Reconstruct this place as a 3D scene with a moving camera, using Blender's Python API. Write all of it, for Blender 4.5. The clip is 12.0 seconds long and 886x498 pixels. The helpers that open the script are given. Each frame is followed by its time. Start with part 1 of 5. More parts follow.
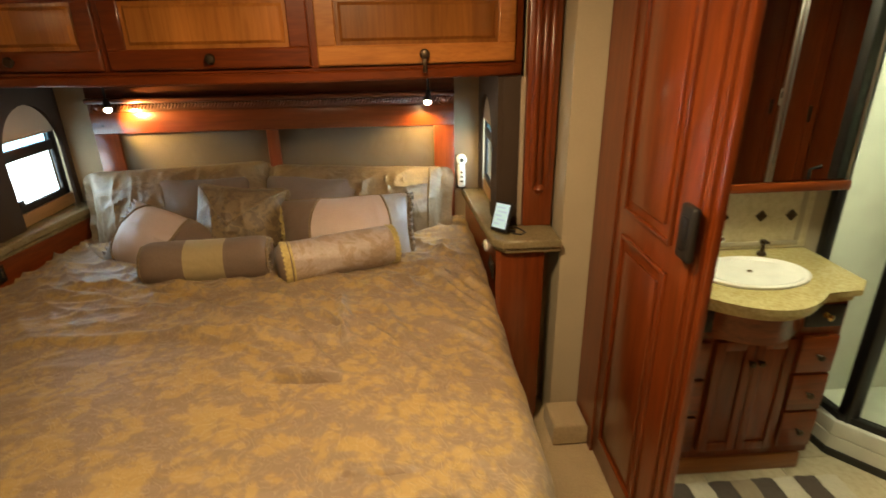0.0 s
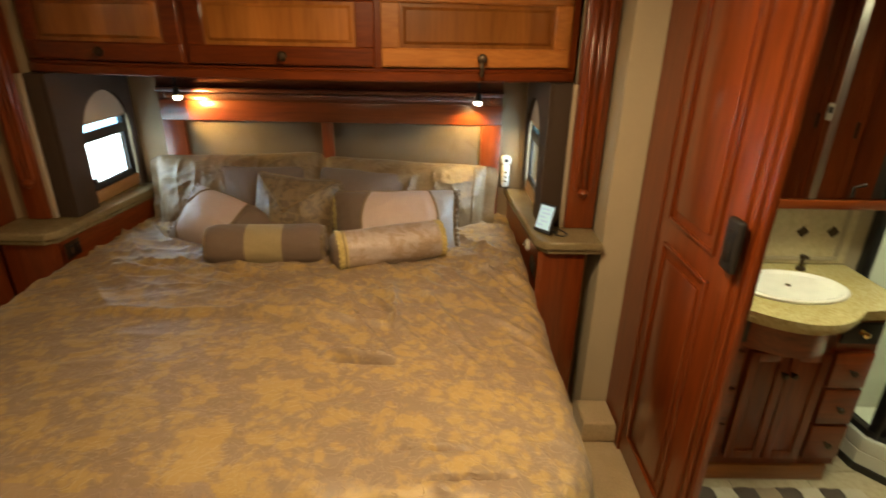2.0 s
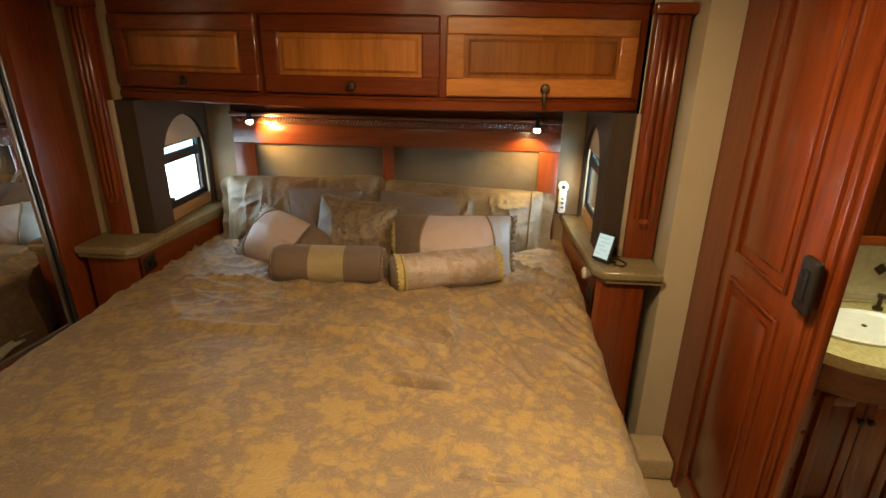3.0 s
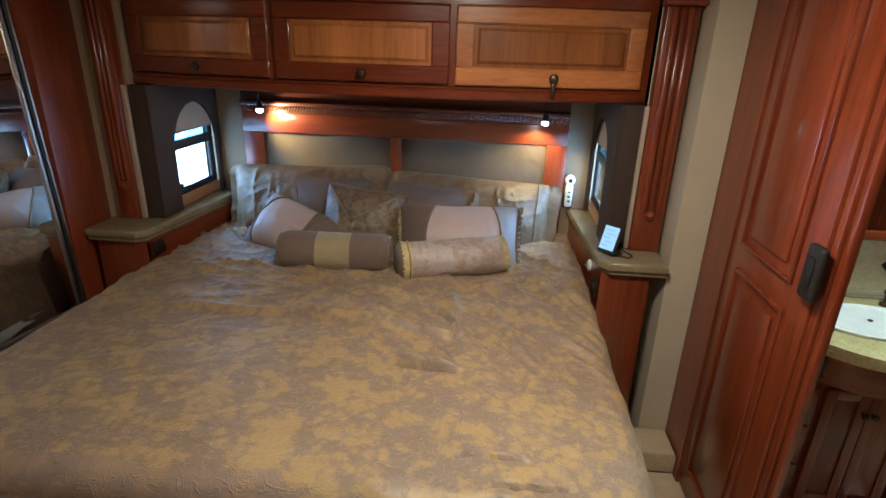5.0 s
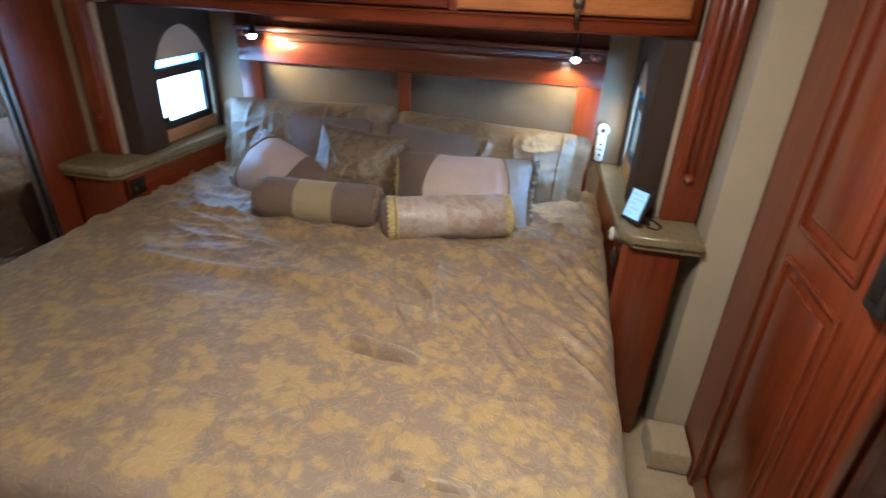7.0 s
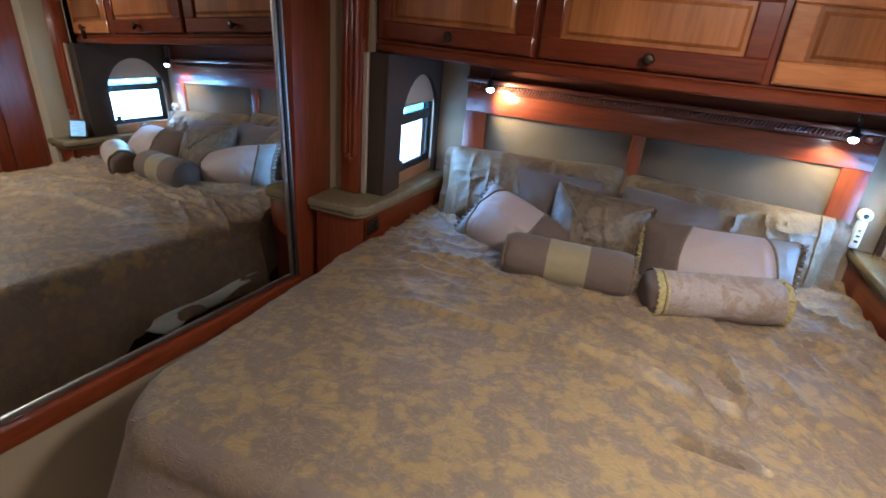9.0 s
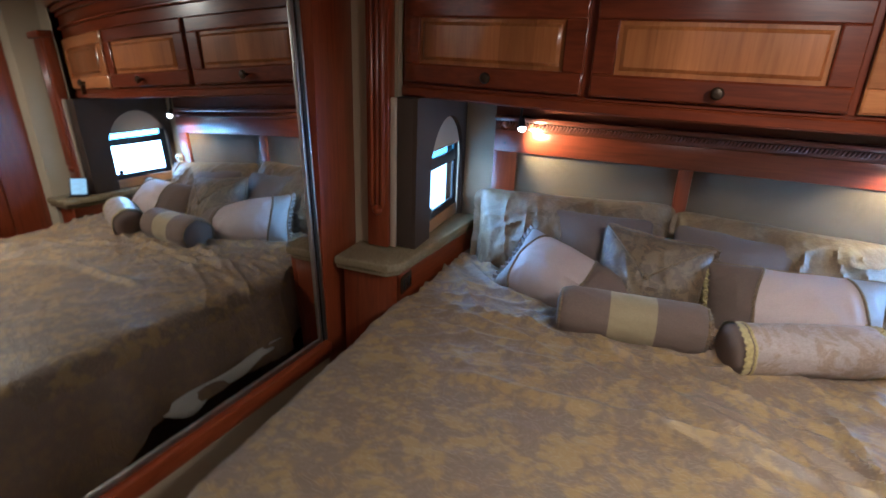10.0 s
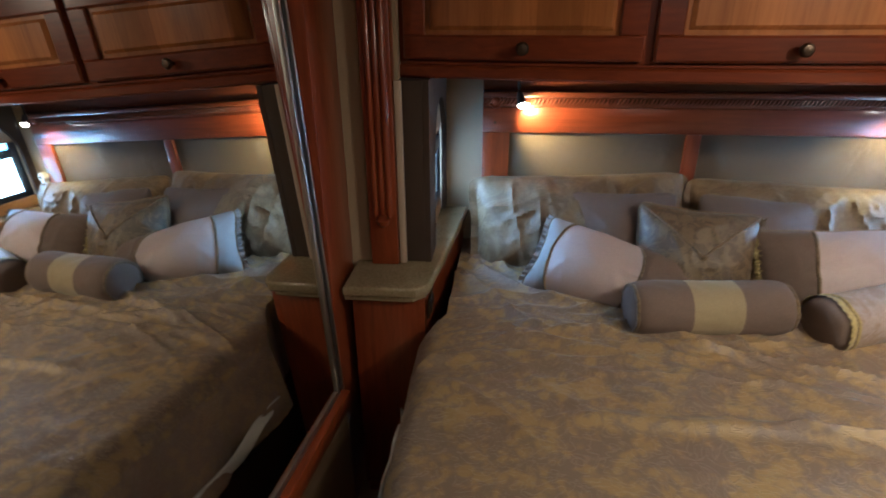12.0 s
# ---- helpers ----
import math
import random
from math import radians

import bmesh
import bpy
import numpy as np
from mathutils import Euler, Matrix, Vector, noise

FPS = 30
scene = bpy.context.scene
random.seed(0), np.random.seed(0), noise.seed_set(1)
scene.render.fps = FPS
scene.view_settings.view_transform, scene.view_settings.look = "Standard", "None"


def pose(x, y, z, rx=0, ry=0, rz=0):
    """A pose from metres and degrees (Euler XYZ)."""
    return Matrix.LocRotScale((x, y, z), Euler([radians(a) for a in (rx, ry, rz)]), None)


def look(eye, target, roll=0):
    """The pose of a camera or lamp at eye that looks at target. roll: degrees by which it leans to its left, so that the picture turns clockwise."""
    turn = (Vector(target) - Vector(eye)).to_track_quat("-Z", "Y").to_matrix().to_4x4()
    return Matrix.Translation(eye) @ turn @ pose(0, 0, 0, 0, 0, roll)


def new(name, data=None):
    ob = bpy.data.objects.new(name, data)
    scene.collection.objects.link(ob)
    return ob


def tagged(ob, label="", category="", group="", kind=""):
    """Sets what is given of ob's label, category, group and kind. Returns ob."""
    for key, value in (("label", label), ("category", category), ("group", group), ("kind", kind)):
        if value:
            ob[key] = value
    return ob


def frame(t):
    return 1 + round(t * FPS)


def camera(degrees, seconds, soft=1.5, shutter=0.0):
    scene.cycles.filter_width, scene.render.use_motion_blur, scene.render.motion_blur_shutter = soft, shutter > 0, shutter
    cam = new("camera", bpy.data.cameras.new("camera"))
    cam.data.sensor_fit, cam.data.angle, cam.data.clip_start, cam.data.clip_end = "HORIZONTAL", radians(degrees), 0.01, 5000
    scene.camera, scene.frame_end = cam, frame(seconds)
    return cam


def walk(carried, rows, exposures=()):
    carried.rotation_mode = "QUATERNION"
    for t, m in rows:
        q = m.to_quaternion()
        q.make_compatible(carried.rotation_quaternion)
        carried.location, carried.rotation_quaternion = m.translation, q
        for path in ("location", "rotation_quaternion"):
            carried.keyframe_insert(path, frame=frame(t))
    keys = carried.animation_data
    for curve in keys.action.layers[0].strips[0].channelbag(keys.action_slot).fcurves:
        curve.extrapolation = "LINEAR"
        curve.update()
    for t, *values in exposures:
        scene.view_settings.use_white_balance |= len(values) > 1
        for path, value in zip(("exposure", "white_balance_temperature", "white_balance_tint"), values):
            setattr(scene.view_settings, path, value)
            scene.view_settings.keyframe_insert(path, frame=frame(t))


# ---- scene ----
cam = camera(79.05, 12.0, soft=1.6, shutter=0.5)
PATH = [
    (0.0, -0.112, 0.099, 1.523, 67.93, 0.98, -3.75),
    (0.5, -0.088, 0.002, 1.534, 67.52, -0.86, -5.70),
    (1.0, -0.098, 0.009, 1.542, 67.37, -1.83, -5.30),
    (1.5, -0.126, 0.018, 1.547, 66.87, -1.24, -5.32),
    (2.0, -0.192, 0.021, 1.561, 67.34, -1.07, -0.10),
    (2.5, -0.232, -0.016, 1.550, 69.00, -2.31, 4.82),
    (3.0, -0.236, 0.008, 1.594, 69.16, -0.92, 5.06),
    (5.0, -0.233, -0.018, 1.551, 69.32, -1.72, 6.02),
    (5.5, -0.225, -0.003, 1.533, 68.14, 0.91, 6.43),
    (6.0, -0.175, 0.125, 1.487, 66.11, 1.47, 9.64),
    (6.5, -0.103, 0.211, 1.504, 63.42, 0.45, 6.73),
    (7.0, -0.073, 0.286, 1.520, 62.60, -2.38, 12.35),
    (7.5, -0.193, 0.240, 1.586, 61.34, -2.62, 23.35),
    (7.7, -0.251, 0.202, 1.592, 61.33, -2.43, 25.42),
    (9.3, -0.705, 0.194, 1.521, 67.16, -5.05, 22.13),
    (9.5, -0.729, 0.265, 1.531, 67.73, -3.66, 23.04),
    (10.0, -0.866, 0.321, 1.549, 69.08, -2.13, 21.17),
    (10.5, -1.113, 0.251, 1.543, 70.52, -2.29, 9.25),
    (11.0, -1.231, 0.290, 1.519, 71.28, -4.48, 5.06),
    (11.5, -1.378, 0.444, 1.475, 70.19, -3.88, 4.28),
    (12.0, -1.425, 0.530, 1.535, 66.41, 0.34, 5.57),
]
EXPOSURES = [
    (0.0, 0.36, 7050, 5), (3.2, 0.3, 6900, 5), (4.8, 0.3, 4600, 5), (6.0, 0.33, 4520, 5), (7.7, 0.55, 4330, 6), (9.3, 0.52, 4200, 7), (11.0, 0.44, 4350, 8), (12.0, 0.42, 4650, 6),
]
walk(cam, [(t, pose(x, y, z, rx, ry, rz)) for t, x, y, z, rx, ry, rz in PATH], EXPOSURES)

# ---------------------------------------------------------------- light
world = bpy.data.worlds.new("world")
scene.world = world
world.use_nodes = True
wn = world.node_tree
sky = wn.nodes.new("ShaderNodeTexSky")
sky.sky_type, sky.sun_disc, sky.sun_elevation, sky.sun_rotation = "NISHITA", False, radians(50), radians(200)
wn.links.new(sky.outputs[0], wn.nodes["Background"].inputs[0])
wn.nodes["Background"].inputs[1].default_value = 0.12
sun = new("sun", bpy.data.lights.new("sun", "SUN"))
sun.data.energy, sun.data.angle, sun.data.color = 1.2, radians(12), (1, 0.97, 0.92)
sun.matrix_world = look((0, 0, 6), (1.5, 1.2, 0))


def area_light(name, eye, target, size, watts, colour, size_y=None):
    lamp = new(name, bpy.data.lights.new(name, "AREA"))
    lamp.data.energy, lamp.data.size, lamp.data.color = watts, size, colour
    if size_y:
        lamp.data.shape, lamp.data.size_y = "RECTANGLE", size_y
    lamp.matrix_world = look(eye, target)
    return lamp


WARM = (1.0, 0.72, 0.42)
DAY = (0.62, 0.83, 1.0)
area_light("ceiling_glow", (-0.18, 0.95, 1.915), (-0.18, 0.95, 0), 0.20, 19.5, WARM)
# second lamp is added, out of view, to brighten the bed's foot end
area_light("ceiling_glow", (-0.6, -0.60, 1.915), (-0.6, -0.60, 0), 0.20, 8, WARM)
area_light("bath_glow", (1.08, 1.30, 1.90), (1.08, 1.30, 0), 0.26, 10, (1.0, 0.98, 0.68))
area_light("window_day", (-1.69, 2.3375, 1.0725), (-0.69, 2.3375, 1.0725), 0.41, 4.4, DAY, 0.45).data.spread = radians(150)
area_light("window_day", (0.29, 2.3375, 1.0725), (-0.71, 2.3375, 1.0725), 0.41, 6.6, DAY, 0.45).data.spread = radians(150)


def spot_light(eye, target, watts, degrees, blend=0.6):
    lamp = new("reading_glow", bpy.data.lights.new("reading_glow", "SPOT"))
    lamp.data.energy, lamp.data.spot_size, lamp.data.spot_blend = watts, radians(degrees), blend
    lamp.data.shadow_soft_size, lamp.data.color = 0.012, (1.0, 0.66, 0.22)
    lamp.matrix_world = look(eye, target)


spot_light((-1.322, 2.458, 1.222), (-1.24, 2.56, 1.19), 8.5, 125)
spot_light((-0.035, 2.458, 1.205), (-0.06, 2.54, 1.0), 5.5, 130)


# ---------------------------------------------------------------- materials
def material(name, rough=0.5, metal=0.0, **inputs):
    m = bpy.data.materials.new(name)
    m.use_nodes = True
    b = m.node_tree.nodes["Principled BSDF"]
    b.inputs["Roughness"].default_value, b.inputs["Metallic"].default_value = rough, metal
    for k, v in inputs.items():
        b.inputs[k.replace("_", " ")].default_value = v
    return m, m.node_tree, b


def node(nt, kind, **props):
    n = nt.nodes.new(kind)
    for k, v in props.items():
        if k in n.inputs:
            n.inputs[k].default_value = v
    return n


def coords(nt, scale):
    tc, mp = nt.nodes.new("ShaderNodeTexCoord"), nt.nodes.new("ShaderNodeMapping")
    mp.inputs["Scale"].default_value = scale
    nt.links.new(tc.outputs["Object"], mp.inputs[0])
    return mp.outputs[0]


def ramp(nt, source, stops):
    r = nt.nodes.new("ShaderNodeValToRGB")
    while len(r.color_ramp.elements) < len(stops):
        r.color_ramp.elements.new(0.5)
    for e, (p, c) in zip(r.color_ramp.elements, stops):
        e.position, e.color = p, (*c, 1)
    nt.links.new(source, r.inputs[0])
    return r.outputs[0]


def bump(nt, b, source, strength, distance=0.002):
    n = node(nt, "ShaderNodeBump", Strength=strength, Distance=distance)
    nt.links.new(source, n.inputs["Height"])
    nt.links.new(n.outputs[0], b.inputs["Normal"])


def mixed(nt, fac, a, b, mode="MIX"):
    m = nt.nodes.new("ShaderNodeMix")
    m.data_type, m.blend_type = "RGBA", mode
    for s, v in ((0, fac), (6, a), (7, b)):
        if isinstance(v, (int, float)):
            m.inputs[s].default_value = v
        elif isinstance(v, tuple):
            m.inputs[s].default_value = (*v, 1)
        else:
            nt.links.new(v, m.inputs[s])
    return m.outputs[2]


def wood(name, dark, mid, light, along="z", rough=0.28, boards=0.0):
    m, nt, b = material(name, rough)
    s = {"x": (1.6, 26, 26), "y": (26, 1.6, 26), "z": (26, 26, 1.6)}[along]
    t = {"x": (0.5, 7, 7), "y": (7, 0.5, 7), "z": (7, 7, 0.5)}[along]
    fine = node(nt, "ShaderNodeTexNoise", Scale=3.0, Detail=6.0, Roughness=0.62, Distortion=0.5)
    nt.links.new(coords(nt, s), fine.inputs["Vector"])
    broad = node(nt, "ShaderNodeTexNoise", Scale=1.6, Detail=3.0, Distortion=0.8)
    nt.links.new(coords(nt, t), broad.inputs["Vector"])
    info = nt.nodes.new("ShaderNodeObjectInfo")
    c1 = ramp(nt, fine.outputs[0], [(0.28, dark), (0.5, mid), (0.74, light)])
    c2 = ramp(nt, broad.outputs[0], [(0.3, tuple(v * 0.72 for v in mid)), (0.7, tuple(min(1, v * 1.35) for v in mid))])
    c = mixed(nt, 0.45, c1, c2)
    tone = ramp(nt, info.outputs["Random"], [(0, (0.82, 0.8, 0.78)), (1, (1.12, 1.1, 1.06))])
    c = mixed(nt, 1.0, c, tone, "MULTIPLY")
    if boards:
        sep, snap = nt.nodes.new("ShaderNodeSeparateXYZ"), nt.nodes.new("ShaderNodeMath")
        nt.links.new(coords(nt, (boards, boards, boards)), sep.inputs[0])
        snap.operation = "FLOOR"
        nt.links.new(sep.outputs[0], snap.inputs[0])
        grey = nt.nodes.new("ShaderNodeTexWhiteNoise")
        grey.noise_dimensions = "1D"
        nt.links.new(snap.outputs[0], grey.inputs["W"])
        c = mixed(nt, 1.0, c, ramp(nt, grey.outputs[0], [(0, (0.74, 0.70, 0.66)), (1, (1.18, 1.18, 1.15))]), "MULTIPLY")
    nt.links.new(c, b.inputs["Base Color"])
    bump(nt, b, fine.outputs[0], 0.12, 0.001)
    b.inputs["Coat Weight"].default_value = 0.25
    b.inputs["Coat Roughness"].default_value = 0.15
    return m


CH_D, CH_M, CH_L = (0.062, 0.011, 0.003), (0.164, 0.032, 0.007), (0.268, 0.062, 0.0135)
cherry_z = wood("cherry_upright", CH_D, CH_M, CH_L, "z")
cherry_x = wood("cherry_across", CH_D, CH_M, CH_L, "x")
cherry_y = wood("cherry_along", CH_D, CH_M, CH_L, "y")
golden_x = wood("cherry_panel", (0.22, 0.07, 0.016), (0.36, 0.135, 0.032), (0.47, 0.20, 0.052), "z", 0.28, 9.0)
# lighter cherry: lamplight on the third door and valance is put into its colour
lighter_cherry_x = wood("cherry_lighter", (0.26, 0.085, 0.022), (0.42, 0.16, 0.042), (0.54, 0.24, 0.07), "x")
sill_wood = wood("sill_wood", (0.30, 0.15, 0.06), (0.42, 0.23, 0.10), (0.52, 0.31, 0.14), "y")
# darker cherry: shade under the overhead cabinet is put into its colour
darkened_cherry = wood("cherry_shaded", (0.045, 0.010, 0.004), (0.10, 0.024, 0.008), (0.16, 0.042, 0.014), "x")


def weave(name, colour, spread=0.16, rough=0.9, scale=260.0, height=0.4, sheen=0.15):
    m, nt, b = material(name, rough)
    fine = node(nt, "ShaderNodeTexNoise", Scale=scale, Detail=2.0)
    nt.links.new(coords(nt, (1, 1, 1)), fine.inputs["Vector"])
    broad = node(nt, "ShaderNodeTexNoise", Scale=5.0, Detail=4.0)
    nt.links.new(coords(nt, (1, 1, 1)), broad.inputs["Vector"])
    dents = node(nt, "ShaderNodeTexNoise", Scale=9.0, Detail=2.0, Distortion=0.8)
    nt.links.new(coords(nt, (1, 1, 1)), dents.inputs["Vector"])
    lo, hi = tuple(v * (1 - spread) for v in colour), tuple(min(1, v * (1 + spread)) for v in colour)
    c = mixed(nt, 0.5, ramp(nt, fine.outputs[0], [(0.35, lo), (0.65, hi)]), ramp(nt, broad.outputs[0], [(0.3, lo), (0.7, hi)]))
    nt.links.new(c, b.inputs["Base Color"])
    soft = node(nt, "ShaderNodeBump", Strength=min(1.0, sheen * 8), Distance=0.007)
    nt.links.new(dents.outputs[0], soft.inputs["Height"])
    grain = node(nt, "ShaderNodeBump", Strength=height, Distance=0.0015)
    nt.links.new(fine.outputs[0], grain.inputs["Height"])
    nt.links.new(soft.outputs[0], grain.inputs["Normal"])
    nt.links.new(grain.outputs[0], b.inputs["Normal"])
    b.inputs["Sheen Weight"].default_value = sheen
    return m


wall_cloth = weave("wall_cloth", (0.44, 0.37, 0.255), 0.08, 0.85, 320, 0.25, 0.0)
tan_cloth = weave("tan_cloth", (0.34, 0.255, 0.155), 0.08, 0.85, 320, 0.25, 0.0)
head_cloth = weave("headboard_cloth", (0.112, 0.080, 0.047), 0.12, 0.9, 420, 0.5, 0.1)
brown_cloth = weave("brown_cloth", (0.042, 0.024, 0.014), 0.12, 0.85, 420, 0.4, 0.0)
carpet = weave("carpet", (0.44, 0.34, 0.20), 0.22, 1.0, 180, 1.0, 0.2)
shade_cloth = weave("shade_cloth", (0.40, 0.31, 0.22), 0.06, 0.9, 320, 0.2, 0.0)
ceiling_cloth = weave("ceiling_cloth", (0.50, 0.46, 0.38), 0.05, 0.9, 240, 0.3, 0.0)
taupe = weave("taupe_velvet", (0.138, 0.093, 0.068), 0.14, 0.85, 300, 0.4, 0.08)
mauve = weave("mauve_velvet", (0.128, 0.090, 0.070), 0.12, 0.85, 300, 0.4, 0.08)
lilac = weave("lilac_satin", (0.44, 0.345, 0.315), 0.08, 0.6, 260, 0.2, 0.05)
silver = weave("silver_satin", (0.27, 0.24, 0.225), 0.1, 0.55, 260, 0.2, 0.05)
olive = weave("olive_stripe", (0.28, 0.215, 0.11), 0.12, 0.75, 300, 0.3, 0.2)
gold_fringe = weave("gold_fringe", (0.36, 0.28, 0.10), 0.45, 0.7, 120, 1.0, 0.2)
brown_fringe = weave("brown_fringe", (0.16, 0.105, 0.05), 0.5, 0.8, 140, 1.0, 0.2)
white_sheet = weave("white_sheet", (0.62, 0.62, 0.58), 0.05, 0.8, 260, 0.2, 0.0)


def damask(name, ground, figure, scale=11.0, rough=0.55, low=0.47, high=0.53, swirl=1.0, creases=5.5, deep=0.02):
    m, nt, b = material(name, rough)
    big = node(nt, "ShaderNodeTexNoise", Scale=scale, Detail=6.0, Roughness=0.72, Distortion=swirl)
    nt.links.new(coords(nt, (1, 1, 1)), big.inputs["Vector"])
    curl = node(nt, "ShaderNodeTexNoise", Scale=scale * 3.2, Detail=3.0, Distortion=2.4)
    nt.links.new(coords(nt, (1, 1, 1)), curl.inputs["Vector"])
    thread = node(nt, "ShaderNodeTexNoise", Scale=420.0, Detail=1.0)
    nt.links.new(coords(nt, (1, 1, 1)), thread.inputs["Vector"])
    base = mixed(nt, ramp(nt, big.outputs[0], [(low, (0, 0, 0)), (high, (1, 1, 1))]), ground, figure)
    veins = ramp(nt, curl.outputs[0], [(0.40, (1, 1, 1)), (0.5, (0.78, 0.76, 0.74)), (0.60, (1, 1, 1))])
    c = mixed(nt, 0.7, base, veins, "MULTIPLY")
    c = mixed(nt, 0.35, c, ramp(nt, thread.outputs[0], [(0.3, (0.6, 0.6, 0.6)), (0.7, (1, 1, 1))]), "MULTIPLY")
    nt.links.new(c, b.inputs["Base Color"])
    crease = node(nt, "ShaderNodeTexNoise", Scale=creases, Detail=3.0, Roughness=0.5, Distortion=0.9)
    crease.noise_type = "RIDGED_MULTIFRACTAL"
    nt.links.new(coords(nt, (1, 1.7, 1)), crease.inputs["Vector"])
    fine = node(nt, "ShaderNodeBump", Strength=0.4, Distance=0.004)
    nt.links.new(curl.outputs[0], fine.inputs["Height"])
    broad = node(nt, "ShaderNodeBump", Strength=0.85, Distance=deep)
    nt.links.new(crease.outputs[0], broad.inputs["Height"])
    nt.links.new(fine.outputs[0], broad.inputs["Normal"])
    nt.links.new(broad.outputs[0], b.inputs["Normal"])
    b.inputs["Sheen Weight"].default_value = 0.04
    return m



def floral(name, ground, figure, rough=0.5, stitched=0.35):
    """Blurred clusters of gold petals on taupe, with raised stitched outlines."""
    m, nt, b = material(name, rough)
    here = coords(nt, (1, 1, 1))
    warp = node(nt, "ShaderNodeTexNoise", Scale=16.0, Detail=2.0)
    nt.links.new(here, warp.inputs["Vector"])
    shift = nt.nodes.new("ShaderNodeVectorMath")
    shift.operation = "MULTIPLY_ADD"
    shift.inputs[1].default_value = (0.05, 0.05, 0.05)
    nt.links.new(warp.outputs["Color"], shift.inputs[0])
    nt.links.new(here, shift.inputs[2])
    cluster = node(nt, "ShaderNodeTexNoise", Scale=12.5, Detail=5.0, Roughness=0.60, Distortion=0.35)
    nt.links.new(here, cluster.inputs["Vector"])
    petal = node(nt, "ShaderNodeTexVoronoi", Scale=34.0)
    nt.links.new(shift.outputs[0], petal.inputs["Vector"])
    drift = node(nt, "ShaderNodeTexNoise", Scale=2.2, Detail=2.0)
    nt.links.new(here, drift.inputs["Vector"])
    total = nt.nodes.new("ShaderNodeMath")
    total.operation, total.inputs[1].default_value = "MULTIPLY_ADD", -0.30
    nt.links.new(petal.outputs["Distance"], total.inputs[0])
    nt.links.new(cluster.outputs[0], total.inputs[2])
    fac = ramp(nt, total.outputs[0], [(0.29, (0, 0, 0)), (0.37, (0.42, 0.42, 0.42)), (0.40, (0.75, 0.75, 0.75)), (0.46, (1, 1, 1))])
    c = mixed(nt, fac, ground, figure)
    c = mixed(nt, 0.55, c, ramp(nt, drift.outputs[0], [(0.3, (0.74, 0.72, 0.74)), (0.7, (1, 1, 1))]), "MULTIPLY")
    stitch = node(nt, "ShaderNodeTexNoise", Scale=17.0, Detail=1.0, Distortion=3.0)
    nt.links.new(here, stitch.inputs["Vector"])
    line = ramp(nt, stitch.outputs[0], [(0.465, (0, 0, 0)), (0.5, (1, 1, 1)), (0.535, (0, 0, 0))])
    c = mixed(nt, line, c, mixed(nt, stitched, c, (0.36, 0.27, 0.16)))
    thread = node(nt, "ShaderNodeTexNoise", Scale=520.0, Detail=1.0)
    nt.links.new(here, thread.inputs["Vector"])
    c = mixed(nt, 0.22, c, ramp(nt, thread.outputs[0], [(0.3, (0.6, 0.6, 0.6)), (0.7, (1, 1, 1))]), "MULTIPLY")
    nt.links.new(c, b.inputs["Base Color"])
    fine = node(nt, "ShaderNodeBump", Strength=0.5, Distance=0.0025)
    nt.links.new(line, fine.inputs["Height"])
    creases = node(nt, "ShaderNodeTexNoise", Scale=9.0, Detail=4.0, Roughness=0.55, Distortion=0.6)
    nt.links.new(coords(nt, (0.8, 1.5, 1)), creases.inputs["Vector"])
    soft = node(nt, "ShaderNodeBump", Strength=0.6, Distance=0.012)
    nt.links.new(creases.outputs[0], soft.inputs["Height"])
    nt.links.new(fine.outputs[0], soft.inputs["Normal"])
    nt.links.new(soft.outputs[0], b.inputs["Normal"])
    b.inputs["Sheen Weight"].default_value = 0.08
    return m


spread_cloth = floral("bedspread_damask", (0.215, 0.148, 0.096), (0.345, 0.229, 0.086), 0.50)
border_cloth = floral("bedspread_border", (0.235, 0.165, 0.122), (0.285, 0.195, 0.115), 0.5, 0.1)
sham_cloth = damask("sham_satin", (0.155, 0.100, 0.048), (0.205, 0.138, 0.070), 9.0, 0.56, creases=14.0, deep=0.006)
leaf_cloth = damask("leaf_brocade", (0.118, 0.080, 0.045), (0.19, 0.132, 0.070), 26.0, 0.5, deep=0.006)
roll_cloth = damask("roll_brocade", (0.42, 0.34, 0.305), (0.34, 0.25, 0.185), 13.0, 0.42, deep=0.006)


def speckled(name, a, b_, c_, scale=160.0, rough=0.22):
    m, nt, b = material(name, rough)
    n1 = node(nt, "ShaderNodeTexNoise", Scale=scale, Detail=3.0, Roughness=0.7)
    n2 = node(nt, "ShaderNodeTexNoise", Scale=9.0, Detail=5.0, Distortion=1.0)
    for n in (n1, n2):
        nt.links.new(coords(nt, (1, 1, 1)), n.inputs["Vector"])
    c = mixed(nt, 0.35, ramp(nt, n1.outputs[0], [(0.35, a), (0.5, b_), (0.66, c_)]), ramp(nt, n2.outputs[0], [(0.3, a), (0.7, c_)]))
    nt.links.new(c, b.inputs["Base Color"])
    return m


stone = speckled("ledge_stone", (0.15, 0.112, 0.056), (0.205, 0.160, 0.086), (0.28, 0.225, 0.128), 160.0, 0.15)
sink_stone = speckled("vanity_stone", (0.40, 0.31, 0.12), (0.52, 0.43, 0.19), (0.62, 0.54, 0.29), 90.0)
wall_tile = speckled("wall_tile", (0.5, 0.42, 0.26), (0.6, 0.52, 0.34), (0.66, 0.58, 0.4), 60.0, 0.35)
floor_tile = speckled("floor_tile", (0.46, 0.38, 0.24), (0.56, 0.48, 0.32), (0.62, 0.55, 0.38), 40.0, 0.35)


